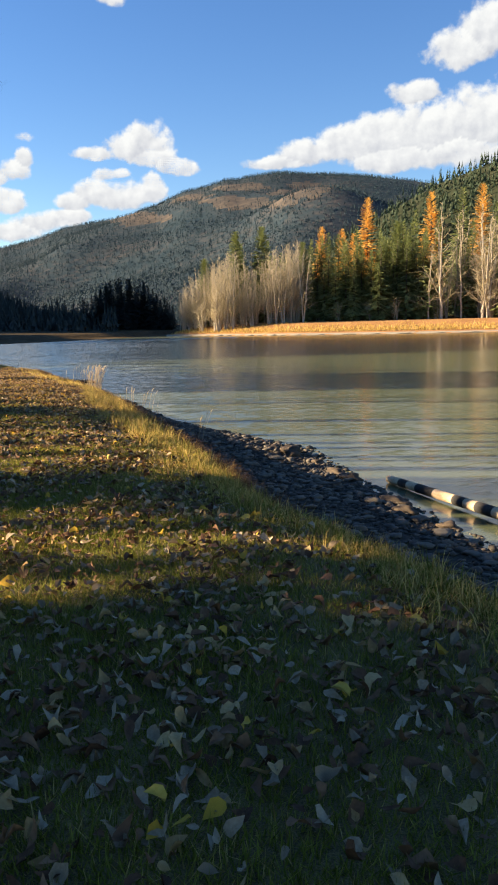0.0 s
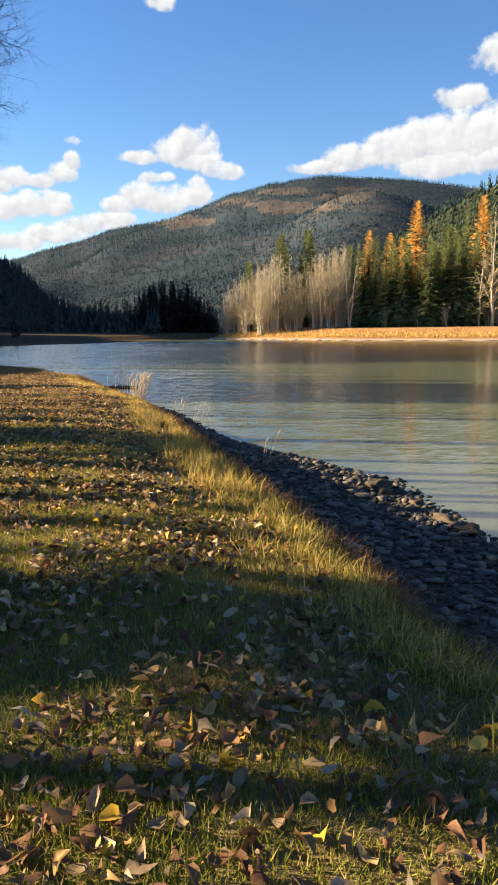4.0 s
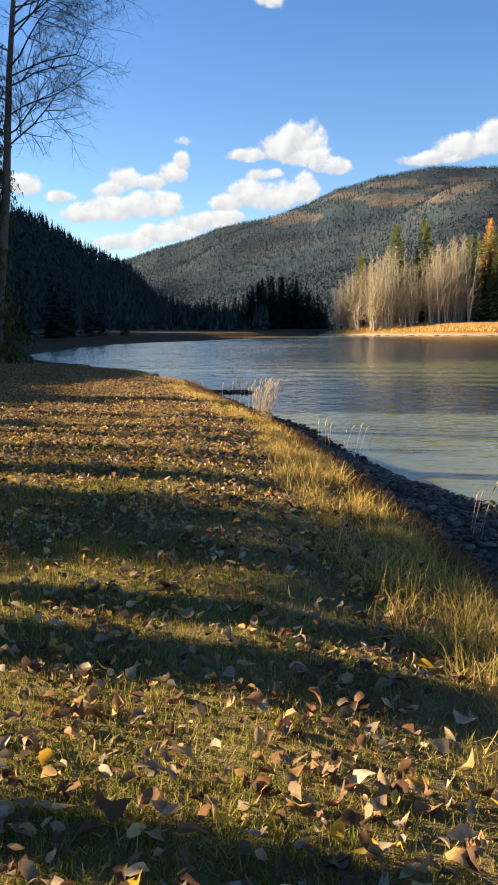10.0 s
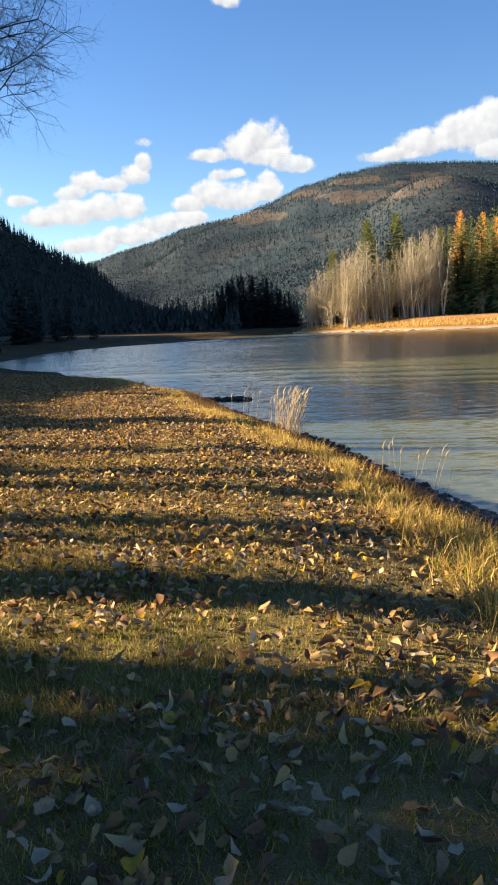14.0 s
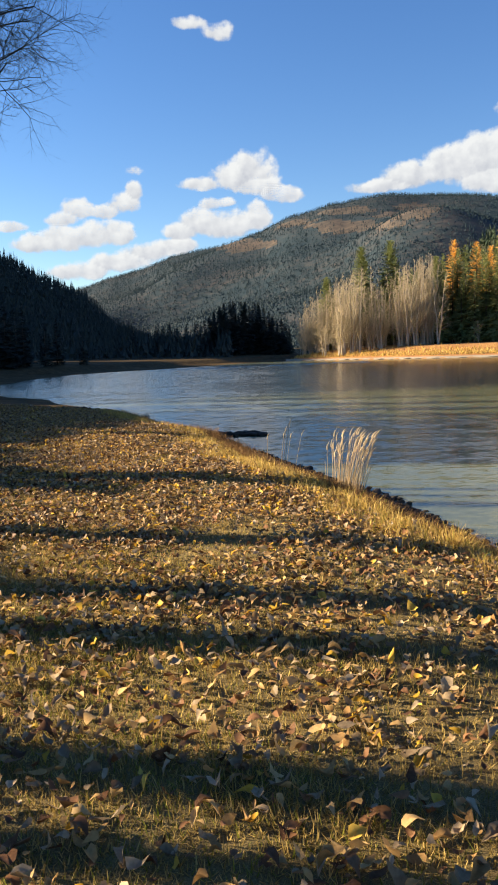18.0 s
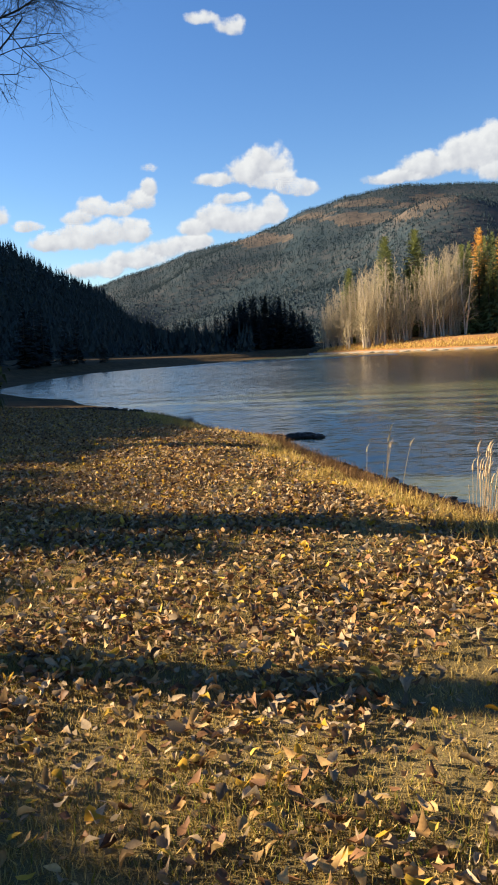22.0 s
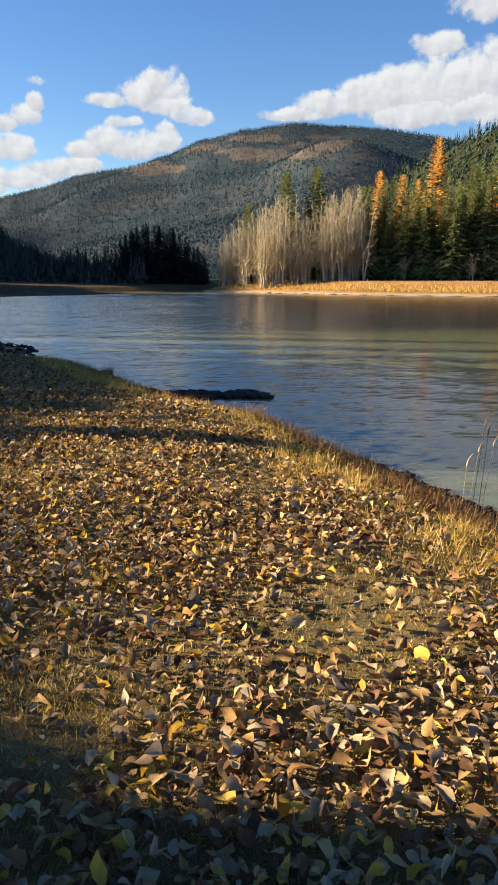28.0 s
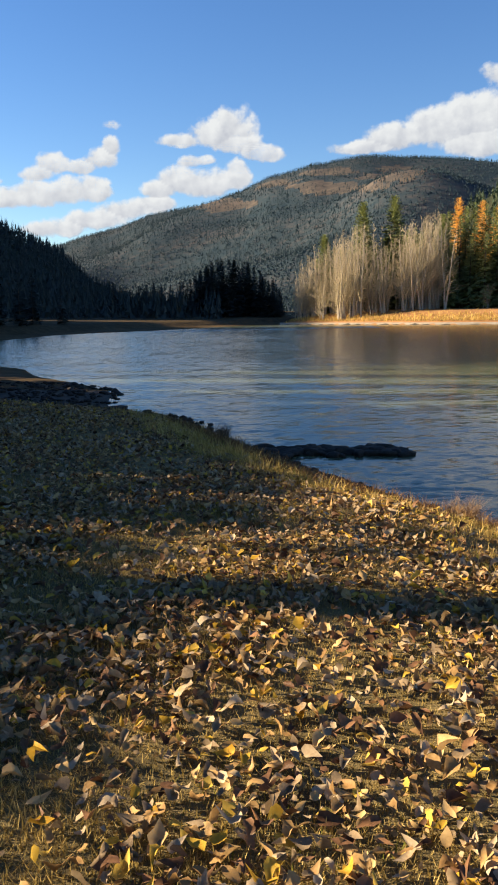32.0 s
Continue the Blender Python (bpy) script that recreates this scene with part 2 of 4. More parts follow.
SHORE = [(-40, 8.5), (0, 4.8), (10, 3.75), (14, 3.15), (16, 3.0), (18.5, 2.8), (19.9, 2.05), (21.8, 1.15), (23.4, 0.15), (24.5, -0.4), (26.5, -0.95), (28.4, -1.4), (30.5, -1.85), (32.5, -2.45),
         (34.5, -3.25), (36, -3.7), (37.6, -4.35), (39.2, -5.15), (41, -6.1), (43, -7.2), (46, -8.8), (48, -9.1), (50, -9.9), (51.5, -10.75), (53, -12.6), (57, -13.0), (58.5, -13.4), (62, -15.3),
         (66.5, -18.4), (72, -20.5), (77, -25), (88, -31.5), (97, -34.5), (122, -37), (141, -36), (152, -31), (163, -23), (185, -14), (205, -5), (222, 0), (245, 16), (300, 62), (600, 215)]


def edge_x(y):
    return np.interp(y, [p[0] for p in EDGE], [p[1] for p in EDGE])


def shore_x(y):
    return np.interp(y, [p[0] for p in SHORE], [p[1] for p in SHORE])


def front_y(x):
    """The near shore of the far bank."""
    return np.interp(x, [-1, 3, 28, 50, 80, 150, 260, 600], [204, 200, 176, 167, 158, 108, -60, -600])


def back_y(x):
    return np.interp(x, [-1, 3, 60, 220, 600], [204, 211, 275, 420, 700])


def land(x, y):
    """Height of the ground."""
    e, s = edge_x(y), shore_x(y)
    w = np.maximum(s - e, 0.6)
    d = (x - e) / w
    lawn = -0.04 - 0.008 * np.clip(y, -50, 60) + 0.02 * wave(x, y, 3.0, 1) + 0.012 * wave(x, y, 0.9, 2)
    drop = np.interp(d, [-0.35, 0, 0.12, 0.35, 1.0, 1.6, 6], [0, -0.10, -0.42, -0.85, -1.0, -1.25, -2.2])
    gentle = np.interp(d, [-0.35, 0, 0.12, 0.35, 0.7, 1.0, 1.6, 6], [0, -0.06, -0.15, -0.36, -0.72, -1.0, -1.25, -2.2])
    k = np.clip((y - 18) / 7, 0, 1) * np.clip((48 - y) / 4, 0, 1)
    drop = drop * (1 - k) + gentle * k
    near = np.where(d < -0.35, lawn, lawn * np.clip(1 - d, 0, 1) + drop * -WATER_Z)
    near = np.where(d > 1.0, WATER_Z - 0.25 * np.clip(d - 1, 0, 4), near)
    near = np.where((d > 0) & (d < 1), np.maximum(near, WATER_Z + 0.28 * (1 - d)), near)
    near = near + 0.05 * np.clip(-11.0 - x, 0, 7) * np.clip((y - 22) / 14, 0, 1) * np.clip((70 - y) / 20, 0, 1) * (d < 0)
    near = np.where(y > 60, near + np.clip(-(x - e), 0, 60) * 0.02 * np.clip((y - 60) / 40, 0, 1), near)
    q = np.minimum(y - front_y(x), back_y(x) - y)
    q = np.where(x < -1, -20, q)
    far = WATER_Z + np.interp(q, [-20, 0, 2, 15, 40, 120], [-1.2, 0, 0.5, 2.6, 3.4, 5.0])
    return np.maximum(near, far)


def z_at(x, y):
    return float(land(np.array(x, float), np.array(y, float)))


def steps(*spans):
    out = []
    for a, b, n in spans:
        out += list(np.linspace(a, b, n, endpoint=False))
    return np.array(out + [spans[-1][1]])


gx = steps((-4200, -600, 14), (-600, -60, 40), (-60, -14, 34), (-14, 8, 100), (8, 60, 32), (60, 320, 44), (320, 4200, 14))
gy = steps((-4200, -200, 12), (-200, -6, 20), (-6, 50, 190), (50, 130, 56), (130, 330, 90), (330, 4200, 22))
GX, GY = np.meshgrid(gx, gy)
GZ = land(GX, GY)
cx, cy = (GX[:-1, :-1] + GX[1:, 1:]) / 2, (GY[:-1, :-1] + GY[1:, 1:]) / 2
dd = (cx - edge_x(cy)) / np.maximum(shore_x(cy) - edge_x(cy), 0.6)
mi = np.where(dd > np.interp(cy, [0, 7, 10, 40], [0.2, 0.22, 0.32, 0.5]) + 0.05 * wave(cx, cy, 0.8, 5), 1, 0)
mi = np.where((cy > front_y(cx)) & (cx > -1) & (cy < back_y(cx)), 2, mi)
mi = np.where((dd < 0) & ((cy > 75) | (cx < -20)), 3, mi)
mi = np.where((cy > 58) & (cx < shore_x(cy) + 3) & (dd >= 0), 3, mi)
mi = np.where((dd < 0) & (dd > -0.9) & (cy > 55) & (cy < 80), 2, mi)
mi = np.where((cy > front_y(cx) + 26) & (cx > 4) & (cy < back_y(cx)), 3, mi)
ground = tagged(new("ground", grid_mesh("ground", GX, GY, GZ, [LAWN, GRAVEL, DRY_LAND, FOREST_FLOOR, SHINGLE], mi.ravel())), "grassy river bank sloping to a gravel shore", "ground", kind="structure")

# the pale shingle along the far shore
sx, sq = np.meshgrid(np.linspace(-1, 200, 260), np.array([-0.9, -0.2, 0.4, 1.0, 1.7]))
sw = 1 + 0.35 * wave(sx, 0 * sx, 14.0, 6)
shingle = tagged(new("shingle_strip", grid_mesh("shingle_strip", sx, front_y(sx) + sq * sw, WATER_Z + np.interp(sq, [-0.9, -0.2, 0.4, 1.0, 1.7], [-0.2, 0.05, 0.22, 0.38, 0.36]), [SHINGLE])), "pale gravel strip along the far shore", "gravel", kind="structure")

wx, wy = np.meshgrid(np.array([-400.0, -60, 0, 60, 400, 900]), np.array([-300.0, 0, 60, 200, 400, 900]))
water = tagged(new("water", grid_mesh("water", wx, wy, 0 * wx + WATER_Z, [WATER])), "rippled green river with reflections", "river", kind="structure")


# ---------------------------------------------------------------- hills
def hill(name, azimuths, ridge_r, ridge_el, foot, material, label, centre=(0.0, 12.0), na=220, nr=60, rough=0.06, seed=3, back=1.5):
    """A ridge seen from the walk: its radius and elevation over azimuth, with gullies."""
    a = np.linspace(azimuths[0], azimuths[-1], na)
    R, E = np.interp(a, azimuths, ridge_r), np.interp(a, azimuths, ridge_el)
    u = np.linspace(0, back, nr)
    A, U = np.meshgrid(a, u)
    RR = R[None] * (foot + (1 - foot) * U)
    H = R * np.tan(np.radians(E))
    s = np.where(U <= 1, (1 - np.cos(np.pi * U ** 1.15)) / 2 * 0.55 + 0.45 * U, 1 - (U - 1) * 0.9)
    X, Y = centre[0] + RR * np.sin(np.radians(A)), centre[1] + RR * np.cos(np.radians(A))
    g = wave(X, Y, R.mean() * 0.22, seed) + 0.5 * wave(X, Y, R.mean() * 0.09, seed + 1)
    Z = H[None] * s + H[None] * rough * g * np.clip(U * 3, 0, 1) * np.clip((1 - U) * 2.0, 0.03, 1) - 2
    ob = tagged(new(name, grid_mesh(name, X, Y, Z, [material])), label, "hill", kind="structure")
    return ob, X, Y, Z


# beyond azimuth -31 the ridge is unseen; heights and gap set to shape sunlight
HILL_L = ([-110, -95, -80, -75, -71, -65, -62.8, -61.4, -58.2, -56.8, -54, -46, -31, -24, -21.3, -19, -17.2, -15.5, -13.2, -11.8, -9.4, -7, -4],
          [420, 430, 460, 490, 505, 535, 545, 550, 558, 566, 590, 620, 600, 560, 540, 520, 505, 490, 460, 440, 420, 410, 400],
          [6, 7, 9, 14, 19.8, 21.8, 21.8, 14.5, 14.5, 18.8, 18.8, 18.0, 12, 9, 8.0, 7.1, 5.7, 4.9, 3.7, 2.0, 0.7, 0.3, 0.1])
HILL_R = ([6, 10, 13, 15, 17, 19.35, 22.7, 30, 45, 70, 100], [700, 690, 680, 670, 660, 650, 640, 620, 600, 600, 600], [1.0, 3.8, 6.0, 7.2, 8.3, 9.4, 10.5, 12.5, 14, 14, 12])
MOUNT = ([-34, -24, -16, -13, -11.5, -9.1, -7.0, -3.7, -0.5, 1.4, 2.5, 4.3, 5.4, 7.1, 8.4, 9.6, 12, 14, 16.8, 18.7, 24, 32], [2700] * 6 + [2650, 2600, 2560, 2530, 2510, 2480, 2460, 2430] + [2400] * 8,
         [2.3, 3.0, 3.9, 4.55, 5.2, 5.8, 6.55, 7.2, 7.95, 8.75, 8.95, 9.4, 9.5, 9.9, 10.1, 10.15, 10.0, 9.75, 9.4, 9.05, 8.0, 6.2])
hill_left, *HL = hill("hill_left", *HILL_L, 0.42, HILL_SOIL, "dark forested hillside in shade")
hill_right, *HR = hill("hill_right", *HILL_R, 0.55, HILL_SOIL, "forested hillside above the far bank", seed=7)
mountain, *MT = hill("mountain", *MOUNT, 0.3, HAZY_MOUNT_SOIL, "hazy mountain with forest and brown clearings", na=320, nr=110, rough=0.10, seed=11)


def clearing(x, y, z):
    """The open slopes high on the mountain."""
    az, el = np.degrees(np.arctan2(x, y - 12)), np.degrees(np.arctan2(z, np.hypot(x, y - 12)))
    w = 0.7 * wave(x, y, 150, 31) + 0.5 * wave(x, y, 55, 32)
    out = np.zeros(np.shape(x), bool)
    for a, e, ra, re in ((5.6, 8.3, 1.7, 0.34), (9.9, 8.95, 2.2, 0.42), (8.4, 8.2, 1.6, 0.22), (-1.6, 7.3, 2.4, 0.4), (2.6, 8.6, 2.4, 0.3), (5.4, 9.3, 2.2, 0.22)):
        out |= ((az - a) / ra) ** 2 + ((el - e) / re) ** 2 < 1 + w
    return out


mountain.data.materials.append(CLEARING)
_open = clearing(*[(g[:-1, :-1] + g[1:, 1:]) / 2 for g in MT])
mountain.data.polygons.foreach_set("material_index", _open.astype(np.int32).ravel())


def forest(name, surf, n, h, seed, material, parent, keep=None, label="", sprays=10, wide=0.7):
    """Many small pointed conifers standing on a hill, as one mesh."""
    r = np.random.RandomState(seed)
    X, Y, Z = surf
    ny, nx = X.shape
    i, j = r.randint(0, int(ny * 0.72), n), r.randint(0, nx - 1, n)
    u, v = r.rand(n), r.rand(n)
    P = np.stack([X, Y, Z], -1)
    p = P[i, j] * ((1 - u) * (1 - v))[:, None] + P[i + 1, j] * (u * (1 - v))[:, None] + P[i, j + 1] * ((1 - u) * v)[:, None] + P[i + 1, j + 1] * (u * v)[:, None]
    if keep is not None:
        p = p[keep(p, r)]
        n = len(p)
    hh = h * r.uniform(0.55, 1.25, n)
    rad = hh * r.uniform(0.13, 0.2, n)
    rot = r.uniform(0, 6.28, n)
    vs, cnt = [], 0
    for k in range(sprays):
        f = (k + r.rand(n)) / sprays                       # 0 at the foot, 1 at the tip
        a = rot + k * 2.4 + r.uniform(-0.5, 0.5, n)
        out = rad * (1.05 - f) * r.uniform(0.7, 1.3, n)
        z = hh * (0.06 + 0.9 * f)
        c, sn = np.cos(a), np.sin(a)
        w = out * wide
        tip = p + np.stack([c * out, sn * out, z - 0.10 * hh], -1)
        up = p + np.stack([c * out * 0.1, sn * out * 0.1, z + hh * 0.13], -1)
        l, q = tip + np.stack([-sn * w, c * w, 0 * w - 0.02 * hh], -1), tip + np.stack([sn * w, -c * w, 0 * w - 0.02 * hh], -1)
        vs.append(np.stack([up, l, q], 1).reshape(-1, 3))
    fs = [np.arange(3 * n * sprays).reshape(-1, 3)]
    ob = new(name, mesh_from(name, np.concatenate(vs), np.concatenate(fs), [material]))
    return tagged(ob, label, "forest", kind="stuff")


forest("hillside_forest", HL, 16000, 8, 1, HAZY_SHADE_NEEDLES, hill_left, keep=lambda p, r: (np.hypot(p[:, 0], p[:, 1]) > 215) & (p[:, 0] < edge_x(p[:, 1]) - 4), label="dense dark conifers on the shaded hillside")
forest("hillside_forest", HR, 8000, 11, 2, FAR_NEEDLES, hill_right, label="dense sunlit conifers on the far hillside")
forest("mountain_forest", MT, 72000, 9.5, 3, HAZY_MOUNT_NEEDLES, mountain,
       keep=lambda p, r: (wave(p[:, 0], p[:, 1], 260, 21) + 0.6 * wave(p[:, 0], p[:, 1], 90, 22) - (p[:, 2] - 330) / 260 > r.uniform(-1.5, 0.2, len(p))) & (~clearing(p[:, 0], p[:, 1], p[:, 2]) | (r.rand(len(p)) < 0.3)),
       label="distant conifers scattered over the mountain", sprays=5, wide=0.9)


# ---------------------------------------------------------------- clouds, far off
CLOUD = bpy.data.materials.new("glowing_cloud")
CLOUD.use_nodes = True
_t = CLOUD.node_tree
_t.nodes.remove(_t.nodes["Principled BSDF"])


def _field(name):
    n = _t.nodes.new("ShaderNodeAttribute")
    n.attribute_name = name
    return n.outputs["Fac"]


_geo = _t.nodes.new("ShaderNodeNewGeometry")
_noise = []
for _s, _dt, _shift in ((0.013, 5.0, (0, 0, 0)), (0.045, 5.0, (0, 0, 0)), (0.013, 5.0, (-18, 0, 16))):
    _mp, _n = _t.nodes.new("ShaderNodeMapping"), _t.nodes.new("ShaderNodeTexNoise")
    _mp.inputs["Location"].default_value = _shift
    _n.inputs["Scale"].default_value, _n.inputs["Detail"].default_value, _n.inputs["Roughness"].default_value = _s, _dt, 0.5
    _t.links.new(_geo.outputs["Position"], _mp.inputs[0])
    _t.links.new(_mp.outputs[0], _n.inputs["Vector"])
    _noise.append(_n.outputs[0])
_den = _math(_t, "ADD", _field("vapour"), _math(_t, "MULTIPLY_ADD", _noise[0], 1.5, -0.75))
_den = _math(_t, "ADD", _den, _math(_t, "MULTIPLY_ADD", _noise[1], 0.6, -0.3))
_mr = _t.nodes.new("ShaderNodeMapRange")
_mr.interpolation_type = "SMOOTHSTEP"
_mr.inputs["From Min"].default_value, _mr.inputs["From Max"].default_value = 0.0, 0.55
_t.links.new(_den, _mr.inputs["Value"])
# white tops, grey undersides and sunward relief are shading put into the glow
_ramp = _t.nodes.new("ShaderNodeValToRGB")
_ramp.color_ramp.elements[0].position, _ramp.color_ramp.elements[0].color = 0.15, (0.56, 0.60, 0.67, 1)
_ramp.color_ramp.elements[1].position, _ramp.color_ramp.elements[1].color = 0.72, (0.97, 1.0, 0.985, 1)
_sunward_shade = _math(_t, "MULTIPLY", _math(_t, "SUBTRACT", _noise[0], _noise[2]), 0.9)
_t.links.new(_math(_t, "ADD", _math(_t, "MULTIPLY_ADD", _field("rise"), 0.30, 0.52), _sunward_shade), _ramp.inputs[0])
_em, _tp, _mx = _t.nodes.new("ShaderNodeEmission"), _t.nodes.new("ShaderNodeBsdfTransparent"), _t.nodes.new("ShaderNodeMixShader")
_em.inputs["Strength"].default_value = 0.23
_t.links.new(_ramp.outputs[0], _em.inputs["Color"])
_t.links.new(_mr.outputs[0], _mx.inputs[0])
_t.links.new(_tp.outputs[0], _mx.inputs[1])
_t.links.new(_em.outputs[0], _mx.inputs[2])
_t.links.new(_mx.outputs[0], _t.nodes["Material Output"].inputs["Surface"])


def cloud(lobes, d=3300.0, thin=0.0):
    """A glowing sheet of vapour on the far sky; lobes: azimuth, elevation, half width and half height in degrees."""
    a0, a1 = min(l[0] - 1.5 * l[2] for l in lobes), max(l[0] + 1.5 * l[2] for l in lobes)
    e0, e1 = min(l[1] - 1.6 * l[3] for l in lobes), max(l[1] + 1.6 * l[3] for l in lobes)
    A, E = np.meshgrid(np.linspace(a0, a1, int((a1 - a0) / 0.14) + 3), np.linspace(e0, e1, int((e1 - e0) / 0.14) + 3))
    den, rise = np.full(A.shape, -9.0), np.zeros(A.shape)
    for az, el, w, h in lobes:
        v = (E - el) / h
        q = 0.85 - ((A - az) / w) ** 2 - np.where(v < 0, 1.9, 1.0) * v * v
        rise = np.where(q > den, np.clip(v, -1, 1), rise)
        den = np.maximum(den, q) + 0.12 * np.exp(-((den - q) / 0.3) ** 2)
    den = den - thin
    rim = np.minimum(np.minimum(A - a0, a1 - A), np.minimum(E - e0, e1 - E))
    den = np.clip(den, -1.2, 1) - 1.2 * np.clip(1 - rim / 0.3, 0, 1)
    ca, sa, ce, se = np.cos(np.radians(A)), np.sin(np.radians(A)), np.cos(np.radians(E)), np.sin(np.radians(E))
    me = grid_mesh("cloud", -3 + d * sa * ce, 14 + d * ca * ce, 1.4 + d * se, [CLOUD])
    for key, val in (("vapour", den), ("rise", rise)):
        me.attributes.new(key, "FLOAT", "POINT").data.foreach_set("value", val.astype(np.float32).ravel())
    return tagged(new("cloud", me), "white cumulus cloud over the valley", "cloud", "clouds", "structure")


cloud([(-0.8, 12.2, 1.9, 1.8), (-2.4, 11.8, 2.0, 1.3), (-4.5, 11.4, 2.0, 0.65), (-0.7, 11.3, 1.9, 1.0)])
cloud([(1.3, 10.5, 1.6, 0.8), (0.4, 10.7, 1.0, 0.7)])
cloud([(-3.9, 10.1, 1.2, 0.65), (-2.9, 10.2, 0.9, 0.55)], thin=0.2)
cloud([(-4.6, 8.8, 1.9, 1.35), (-2.5, 8.6, 2.2, 1.45), (-0.6, 9.1, 1.1, 1.35), (-6.2, 8.3, 1.5, 0.8)])
cloud([(-13.2, 5.7, 2.6, 0.95), (-10.5, 6.3, 2.6, 0.95), (-8, 7.0, 2.4, 0.95), (-6.3, 7.4, 1.6, 0.8)], 3350.0)
cloud([(-16.2, 7.6, 1.8, 0.95), (-14.2, 7.9, 2.0, 1.3), (-12.4, 8.1, 1.5, 1.3), (-10.6, 8.2, 1.7, 1.2)])
cloud([(-10, 10.2, 1.4, 1.0), (-9.2, 11, 0.8, 0.95), (-11.3, 9.7, 1.2, 0.7), (-13.2, 9.9, 1.4, 0.95), (-14.2, 9.2, 1.5, 0.7)])
cloud([(-20, 9.4, 1.6, 1.2), (-17.7, 8.7, 1.3, 0.55)])
cloud([(8.0, 10.7, 2.8, 0.65), (10.5, 11.3, 2.7, 1.25), (13, 11.6, 2.8, 1.75), (15.5, 12.0, 3.0, 2.2), (16, 10.7, 4.0, 1.4), (18.5, 12.3, 3.4, 2.5), (20.5, 10.8, 4.0, 1.6), (22, 12.6, 4, 3.0), (17.5, 14.7, 2.3, 1.0), (26, 13.5, 4, 3.5)])
cloud([(20.2, 16.9, 2.6, 1.7), (22.6, 17.9, 2.8, 2.3), (26, 17.5, 3, 2.6)], 3250.0)
cloud([(-4.9, 21.3, 1.7, 0.65), (-3.0, 20.7, 1.5, 0.95)], thin=0.25)
cloud([(-9.2, 12.35, 1.1, 0.6)], thin=0.5)


# ---------------------------------------------------------------- trees
def tubes(name, segs, mat, sides=4):
    """Tapered limbs from rows of (p0, p1, r0, r1)."""
    a = np.array([(*p, *q, r, s) for p, q, r, s in segs], float)
    p, q, r0, r1 = a[:, :3], a[:, 3:6], a[:, 6], a[:, 7]
    d = q - p
    d /= np.maximum(np.linalg.norm(d, axis=1, keepdims=True), 1e-6)
    ref = np.where(np.abs(d[:, 2:3]) > 0.9, np.array([[1.0, 0, 0]]), np.array([[0, 0, 1.0]]))
    u = np.cross(d, ref)
    u /= np.linalg.norm(u, axis=1, keepdims=True)
    v = np.cross(d, u)
    rings = []
    for c, r in ((p, r0), (q, r1)):
        for k in range(sides):
            t = 2 * math.pi * k / sides
            rings.append(c + (u * math.cos(t) + v * math.sin(t)) * r[:, None])
    vs = np.stack(rings, 1).reshape(-1, 3)
    o = (np.arange(len(a)) * 2 * sides)[:, None, None]
    f = np.array([[k, (k + 1) % sides, sides + (k + 1) % sides, sides + k] for k in range(sides)])
    return mesh_from(name, vs, (o + f[None]).reshape(-1, 4), [mat], smooth=True)


def grow(segs, p, d, length, r, depth, rnd, lift=0.1, split=3, bend=0.25):
    """Limbs that bend, taper and fork."""
    n = 4 if depth > 1 else 3
    for k in range(n):
        d = (d + Vector((rnd.uniform(-1, 1), rnd.uniform(-1, 1), rnd.uniform(-1, 1))) * bend * 0.5 + Vector((0, 0, lift))).normalized()
        q = p + d * (length / n)
        r2 = r * (0.86 if depth > 0 else 0.7)
        segs.append((p, q, r, r2))
        p, r = q, r2
        if depth > 0:
            for _ in range(split if k else split - 1):
                if rnd.random() < 0.62:
                    side = d.cross(Vector((rnd.uniform(-1, 1), rnd.uniform(-1, 1), rnd.uniform(-1, 1)))).normalized()
                    grow(segs, p, (d * rnd.uniform(0.5, 0.9) + side * rnd.uniform(0.6, 1.0)).normalized(), length * rnd.uniform(0.4, 0.62), r * 0.6, depth - 1, rnd, lift, split, bend)


